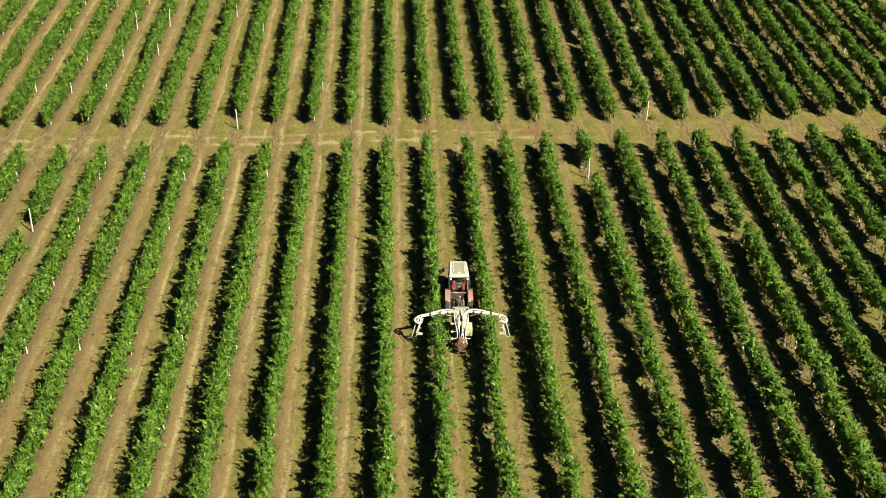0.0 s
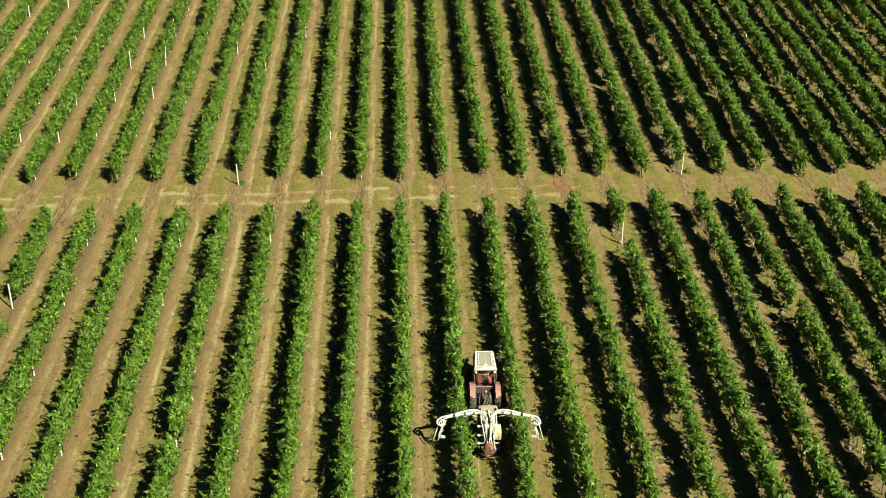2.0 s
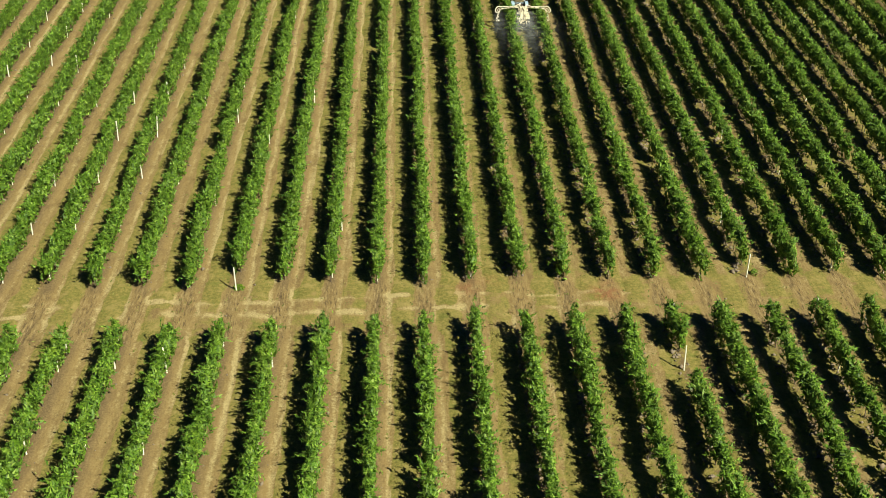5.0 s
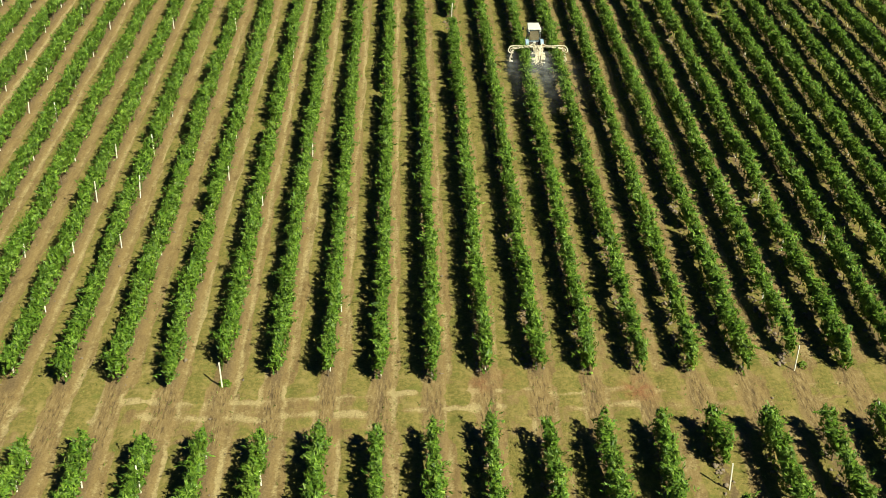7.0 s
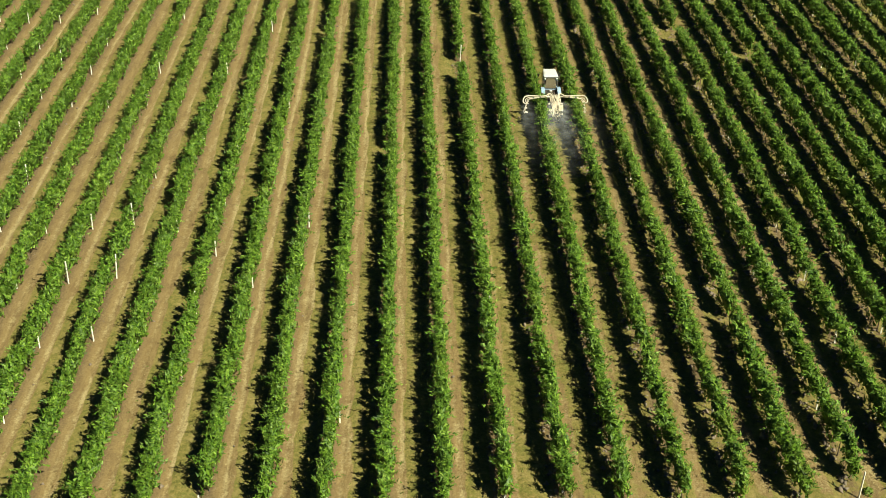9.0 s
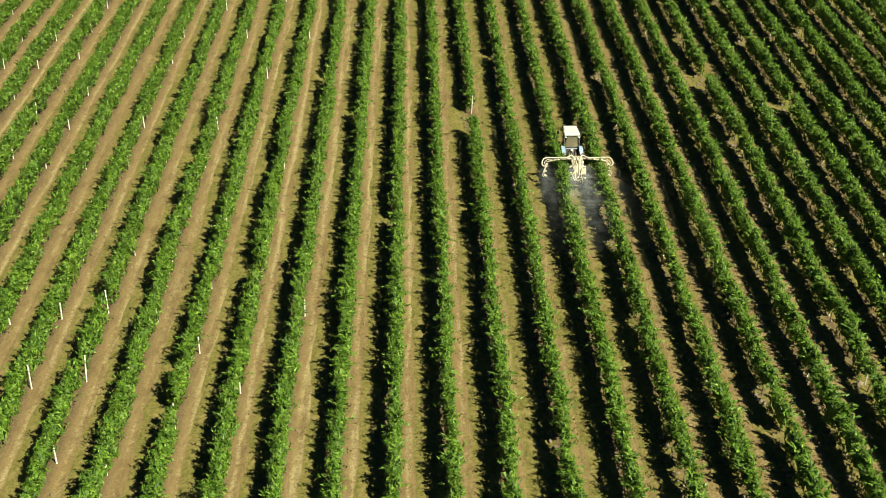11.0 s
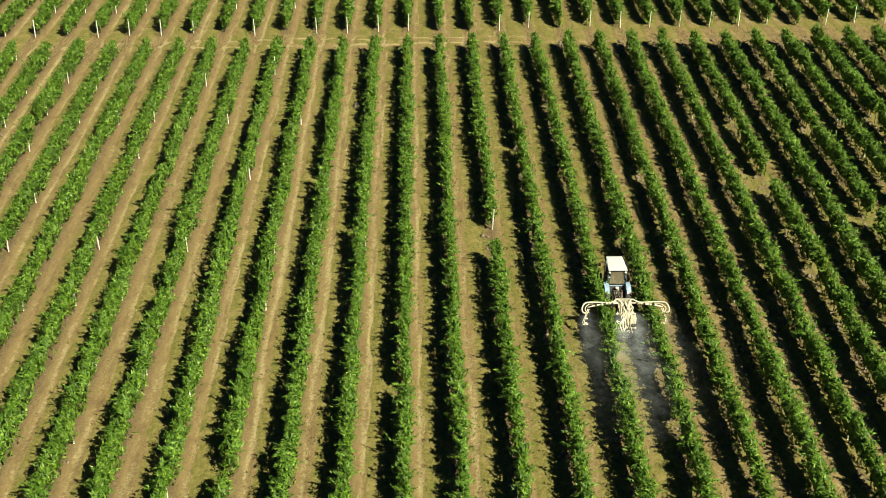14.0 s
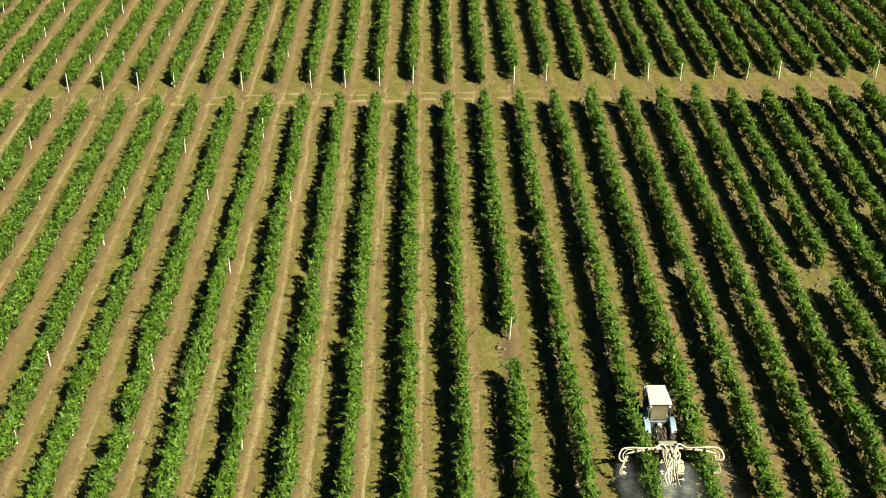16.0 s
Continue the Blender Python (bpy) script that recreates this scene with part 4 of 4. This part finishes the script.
    tube(bm, [(0.05, -2.6, 2.0), (0.0, -2.9, 2.1), (0.10, -3.4, 1.85), (0.05, -4.0, 1.45), (0.06, -4.2, 1.30)], 0.05, 8, 5)
    part("feed_hose", bm, hose, t)
    bm = bmesh.new()
    tube(bm, [(-0.45, -2.72, 1.95), (0.45, -2.72, 1.95)], 0.06, 8)
    for x in (-0.40, -0.24, -0.08, 0.08, 0.24, 0.40):
        tube(bm, [(x, -2.72, 1.95), (x, -2.86, 2.0)], 0.05, 8)
    part("hose_manifold", bm, hose, t)
    for i, (x, sx) in enumerate(((-0.30, -0.12), (-0.14, 0.10), (0.16, 0.22), (0.34, 0.02))):
        bm = bmesh.new()
        tube(bm, [(x, -2.86, 1.98), (x * 1.2, -3.12, 1.92 - 0.03 * i), (x * 0.8 + 0.1, -3.5, 1.62), (sx, -3.9, 1.22), (sx + 0.05, -4.25 - 0.05 * i, 1.02), (sx + 0.12, -4.42, 0.86)], 0.025, 7, 5)
        part("inner_hose", bm, hose, t)
    if level:
        rng = np.random.default_rng(17)
        for i in range(7):
            a, b, c, d = rng.uniform(-0.42, 0.42, 4)
            bm = bmesh.new()
            tube(bm, [(a, -2.84, 2.02), (b, -3.10, 2.02 - 0.1 * rng.random()), (c, -3.55, 1.72), (d, -4.05, 1.30), (0.7 * d, -4.45, 0.95)], rng.uniform(0.026, 0.042), 7, 5)
            part("inner_hose", bm, hose, t)
        for y, z, w in ((-3.30, 1.62, 0.50), (-3.90, 1.22, 0.56)):
            bm = bmesh.new()
            tube(bm, [(-w, y, z), (-w * 0.8, y, z + 0.02), (0, y - 0.04, z + 0.05), (w * 0.8, y, z + 0.02), (w, y, z)], [0.06, 0.04, 0.03, 0.04, 0.06], 7, 4)
            part("spray_rail", bm, hose, t, "cream cross rail ending in nozzles")
    # skid bar across the foot of the fan
    bm = bmesh.new()
    tube(bm, [(-0.42, -4.30, 0.50), (0.05, -4.52, 0.42), (0.52, -4.46, 0.46)], 0.035, 7)
    part("skid_bar", bm, fan_mat, t)
    return t


red_at, blue_at = (3.74, 61.6), (9.78, 139.0)
build_tractor(pose(*red_at, -0.03, 0, 0, -0.6), "old faded red tractor with dusty cream cab roof, between vine rows", M_RED, M_CREAM, True, False)
build_sprayer(pose(*red_at, -0.03, 0, 0, -0.6), "sprayer with white arched hose arms mounted behind the red tractor", M_HOSE, "arched", M_RUST)
build_tractor(pose(*blue_at, -0.03, 0, 0, 0.4), "old faded blue tractor with clean white cab roof, between vine rows", M_BLUE, M_WHITE, False, True)
build_sprayer(pose(*blue_at, -0.03, 0, 0, 0.4), "sprayer with cream looped hose arms mounted behind the blue tractor", M_HOSE_CREAM, "level", M_BLACK)


# ---- grass tufts, clods and spray ----
def alley(x, y):
    """Place across the alley at (x, y): 0 on a vine row, 1.5 in the middle."""
    spread = np.clip((y - 95.0) / 90.0, 0, 1)
    kb = (x - (near_x(0) + (far_x(0) - near_x(0)) * spread)) / (2.975 + 0.085 * spread)
    k = np.where(y > 187.4 + 0.05 * x, (x + 0.55) / 3.05, kb)
    return (k - np.floor(k)) * 3.0


def grass_tufts():
    rng = np.random.default_rng(31)
    n = 2500000
    x, y = rng.uniform(-46, 48, n), rng.uniform(38, 222, n)
    u = alley(x, y)
    off = np.abs(u - 1.5)
    head = np.maximum(np.abs(y - (86.0 + 0.037 * x)) < 3.0, np.abs(y - (187.7 + 0.05 * x)) < 2.7)
    east = np.clip((x + 14) / 22.0, 0, 1)
    clumps = np.sin(x * 1.9 + 2.0 * np.sin(y * 0.7)) * np.sin(y * 1.3 + 1.7 * np.sin(x * 0.9)) * 0.5 + 0.5
    want = np.where(head, 0.25, (0.55 + 0.35 * east) * np.exp(-(off / 0.45) ** 2) + 0.45 * np.exp(-((u - 2.2) / 0.35) ** 2) + 0.22 * east)
    keep = rng.random(n) < want * (0.25 + 0.9 * clumps)
    x, y = x[keep][:34000], y[keep][:34000]
    n, per = len(x), 3
    cx = np.repeat(x, per) + rng.normal(0, 0.05, n * per)
    cy = np.repeat(y, per) + rng.normal(0, 0.07, n * per)
    high = rng.gamma(3.0, 0.018, n * per) + 0.02
    lean = rng.normal(0, 0.06, (n * per, 2))
    turn = rng.uniform(0, math.pi, n * per)
    w = rng.uniform(0.025, 0.06, n * per)
    dx, dy = np.cos(turn) * w, np.sin(turn) * w
    z0 = np.full(n * per, -0.03)
    a = np.stack([cx - dx, cy - dy, z0], 1)
    b = np.stack([cx + dx, cy + dy, z0], 1)
    c = np.stack([cx + lean[:, 0], cy + lean[:, 1], high], 1)
    me = quick_mesh("grass", np.stack([a, b, c], 1).reshape(-1, 3), np.arange(n * per * 3).reshape(-1, 3))
    me.materials.append(M_GRASS)
    tagged(new("grass", me), "dry yellow-green grass tufts growing in the vineyard alleys", "grass", kind="stuff")


def soil_clods():
    rng = np.random.default_rng(37)
    n = 9000
    x, y = rng.uniform(-44, 46, n), rng.uniform(40, 215, n)
    u = alley(x, y)
    near_row = np.minimum(u, 3.0 - u) < 0.62
    inside = ~((np.abs(y - (86.0 + 0.037 * x)) < 3.0) | (np.abs(y - (187.7 + 0.05 * x)) < 2.7))
    keep = (near_row & inside) | (rng.random(n) < 0.05)
    x, y = x[keep], y[keep]
    size = rng.gamma(2.5, 0.020, len(x)) + 0.015
    # ploughed ridges along the rows of the far side
    m = 480000
    px, py = rng.uniform(-6, 46, m), rng.uniform(42, 188, m)
    pu = alley(px, py)
    ridge = np.exp(-((pu - 2.62) / 0.22) ** 2)
    lumps = 0.5 + 0.5 * np.sin(py * 1.7 + 3.0 * np.sin(px * 0.31) + np.sin(py * 0.53))
    grow = np.clip((px + 6) / 14.0, 0, 1)
    head = np.abs(py - (86.0 + 0.037 * px)) < 3.0
    keep = rng.random(m) < ridge * grow * (0.25 + 0.75 * lumps) * np.where(head, 0.0, 0.70) * 0.40
    x, y = np.concatenate([x, px[keep]]), np.concatenate([y, py[keep]])
    size = np.concatenate([size, np.minimum(rng.gamma(3.0, 0.030, int(keep.sum())) + 0.03, 0.2)])
    n = len(x)
    shape = np.array([(1, 0, 0), (0, 1, 0), (-1, 0, 0), (0, -1, 0), (0, 0, 0.8), (0, 0, -0.5)])
    size = size[:, None, None]
    verts = shape[None] * size * rng.uniform(0.5, 1.5, (n, 6, 1)) + rng.normal(0, 0.25, (n, 6, 3)) * size + np.stack([x, y, np.full(n, 0.03)], 1)[:, None]
    faces = np.array([(0, 1, 4), (1, 2, 4), (2, 3, 4), (3, 0, 4), (1, 0, 5), (2, 1, 5), (3, 2, 5), (0, 3, 5)])
    me = quick_mesh("soil_clods", verts.reshape(-1, 3), (faces[None] + 6 * np.arange(n)[:, None, None]).reshape(-1, 3))
    me.materials.append(M_CLOD)
    tagged(new("soil_clods", me), "crumbly brown soil clods scattered under the vines", "soil", kind="stuff")


def spray_mist(at):
    """Veils of fine drops behind the working sprayer, thinning with distance."""
    m, tree, bsdf = material("spray_drops")
    bsdf.inputs["Base Color"].default_value = (0.80, 0.83, 0.86, 1.0)
    bsdf.inputs["Roughness"].default_value = 0.9
    a = tree.nodes.new("ShaderNodeAttribute")
    a.attribute_name = "thickness_of_mist"
    cloud = step(tree, noise_at(tree, 1.1, 4.0, 0.6), 0.36, 0.70)
    tree.links.new(calc(tree, "MULTIPLY", a.outputs["Fac"], calc(tree, "ADD", calc(tree, "MULTIPLY", cloud, 0.85), 0.15)), bsdf.inputs["Alpha"])
    verts, faces, dense = [], [], []
    jets = ((-2.45, 0.0, 0.5), (2.45, 0.0, 0.2), (-0.55, 0.6, 1.0), (0.55, 0.6, 1.0))
    for layer in range(3):
        v, x = np.meshgrid(np.linspace(0, 12, 50), np.linspace(-5, 5, 61), indexing="ij")
        d = np.zeros(v.shape)
        for x0, start, power in jets:
            along = np.maximum(v - start, 0)
            wide = 0.30 * (0.45 + 0.30 * along)
            w = (x - x0 - np.sin(along * 0.9 + x0 + layer) * 0.10 * along ** 0.5) / wide
            d += 0.30 * power * np.exp(-along / 2.5) * (1 - np.exp(-along / 0.25)) * np.exp(-(w ** 2) * 0.6)
        d = np.minimum(d, 0.42)
        d[-1], d[:, 0], d[:, -1] = 0, 0, 0
        Z = np.maximum(1.0 + 0.55 * layer + 0.10 * np.sin(x * 1.7 + v + 2 * layer) - 0.02 * v, 0.15)
        i = np.arange(v.size).reshape(v.shape) + v.size * layer
        verts.append(np.stack([x + at[0], at[1] - 3.4 - v, Z], -1).reshape(-1, 3))
        faces.append(np.stack([i[:-1, :-1], i[:-1, 1:], i[1:, 1:], i[1:, :-1]], -1).reshape(-1, 4))
        dense.append(d.ravel())
    me = quick_mesh("spray_mist", np.concatenate(verts), np.concatenate(faces))
    me.attributes.new("thickness_of_mist", "FLOAT", "POINT").data.foreach_set("value", np.concatenate(dense).astype(np.float32))
    me.polygons.foreach_set("use_smooth", np.ones(len(me.polygons), dtype=bool))
    me.materials.append(m)
    tagged(new("spray_mist", me), "thin pale spray mist drifting behind the blue tractor's sprayer", "mist", kind="stuff")


def weed_clump(x, y, radius, high, label):
    """Low leafy weeds springing from one spot."""
    rng = np.random.default_rng(int(abs(x * 10)) + 3)
    n = int(260 * radius)
    a, r = rng.uniform(0, 2 * math.pi, n), radius * np.sqrt(rng.random(n))
    z = high * (1 - (r / radius) ** 2) * rng.uniform(0.3, 1.0, n) + 0.05
    centre = np.stack([x + r * np.cos(a), y + r * np.sin(a), z], 1)
    out = np.stack([np.cos(a), np.sin(a), 0.4 + 0 * a], 1)
    verts, faces = leaf_blades(centre, rng.normal(0, 0.5, (n, 3)) + np.array([0, 0, 0.9]), out + rng.normal(0, 0.5, (n, 3)), rng.uniform(0.14, 0.26, n), rng.uniform(0.08, 0.15, n))
    me = quick_mesh("weed_clump", verts, faces)
    me.materials.append(M_WEED)
    tagged(new("weed_clump", me), label, "weed")


def soil_mound(x, y):
    bm = bmesh.new()
    bmesh.ops.create_icosphere(bm, subdivisions=3, radius=1.0)
    for v in bm.verts:
        k = 1 + 0.25 * noise.noise(v.co * 2.3)
        v.co = Vector((v.co.x * 0.22 * k, v.co.y * 0.55 * k, v.co.z * 0.22 * k))
        if v.co.z < -0.05:
            v.co.z = -0.05
    me = bpy.data.meshes.new("soil_mound")
    bm.to_mesh(me)
    bm.free()
    me.materials.append(M_CLOD)
    ob = new("soil_mound", me)
    ob.location = (x, y, 0.03)
    tagged(ob, "small heap of dry tan soil beside a vine row", "soil heap")


weed_clump(-24.9, 69.6, 1.0, 0.55, "bright yellow-green weeds growing in a gap of the vines")
weed_clump(-12.3, 88.4, 0.35, 0.25, "small dark green weed in the worn headland")
weed_clump(20.9, 89.6, 0.26, 0.50, "straggling green weed beside a leaning row post")
soil_mound(-8.1, 171.3)
grass_tufts()
soil_clods()
spray_mist(blue_at)
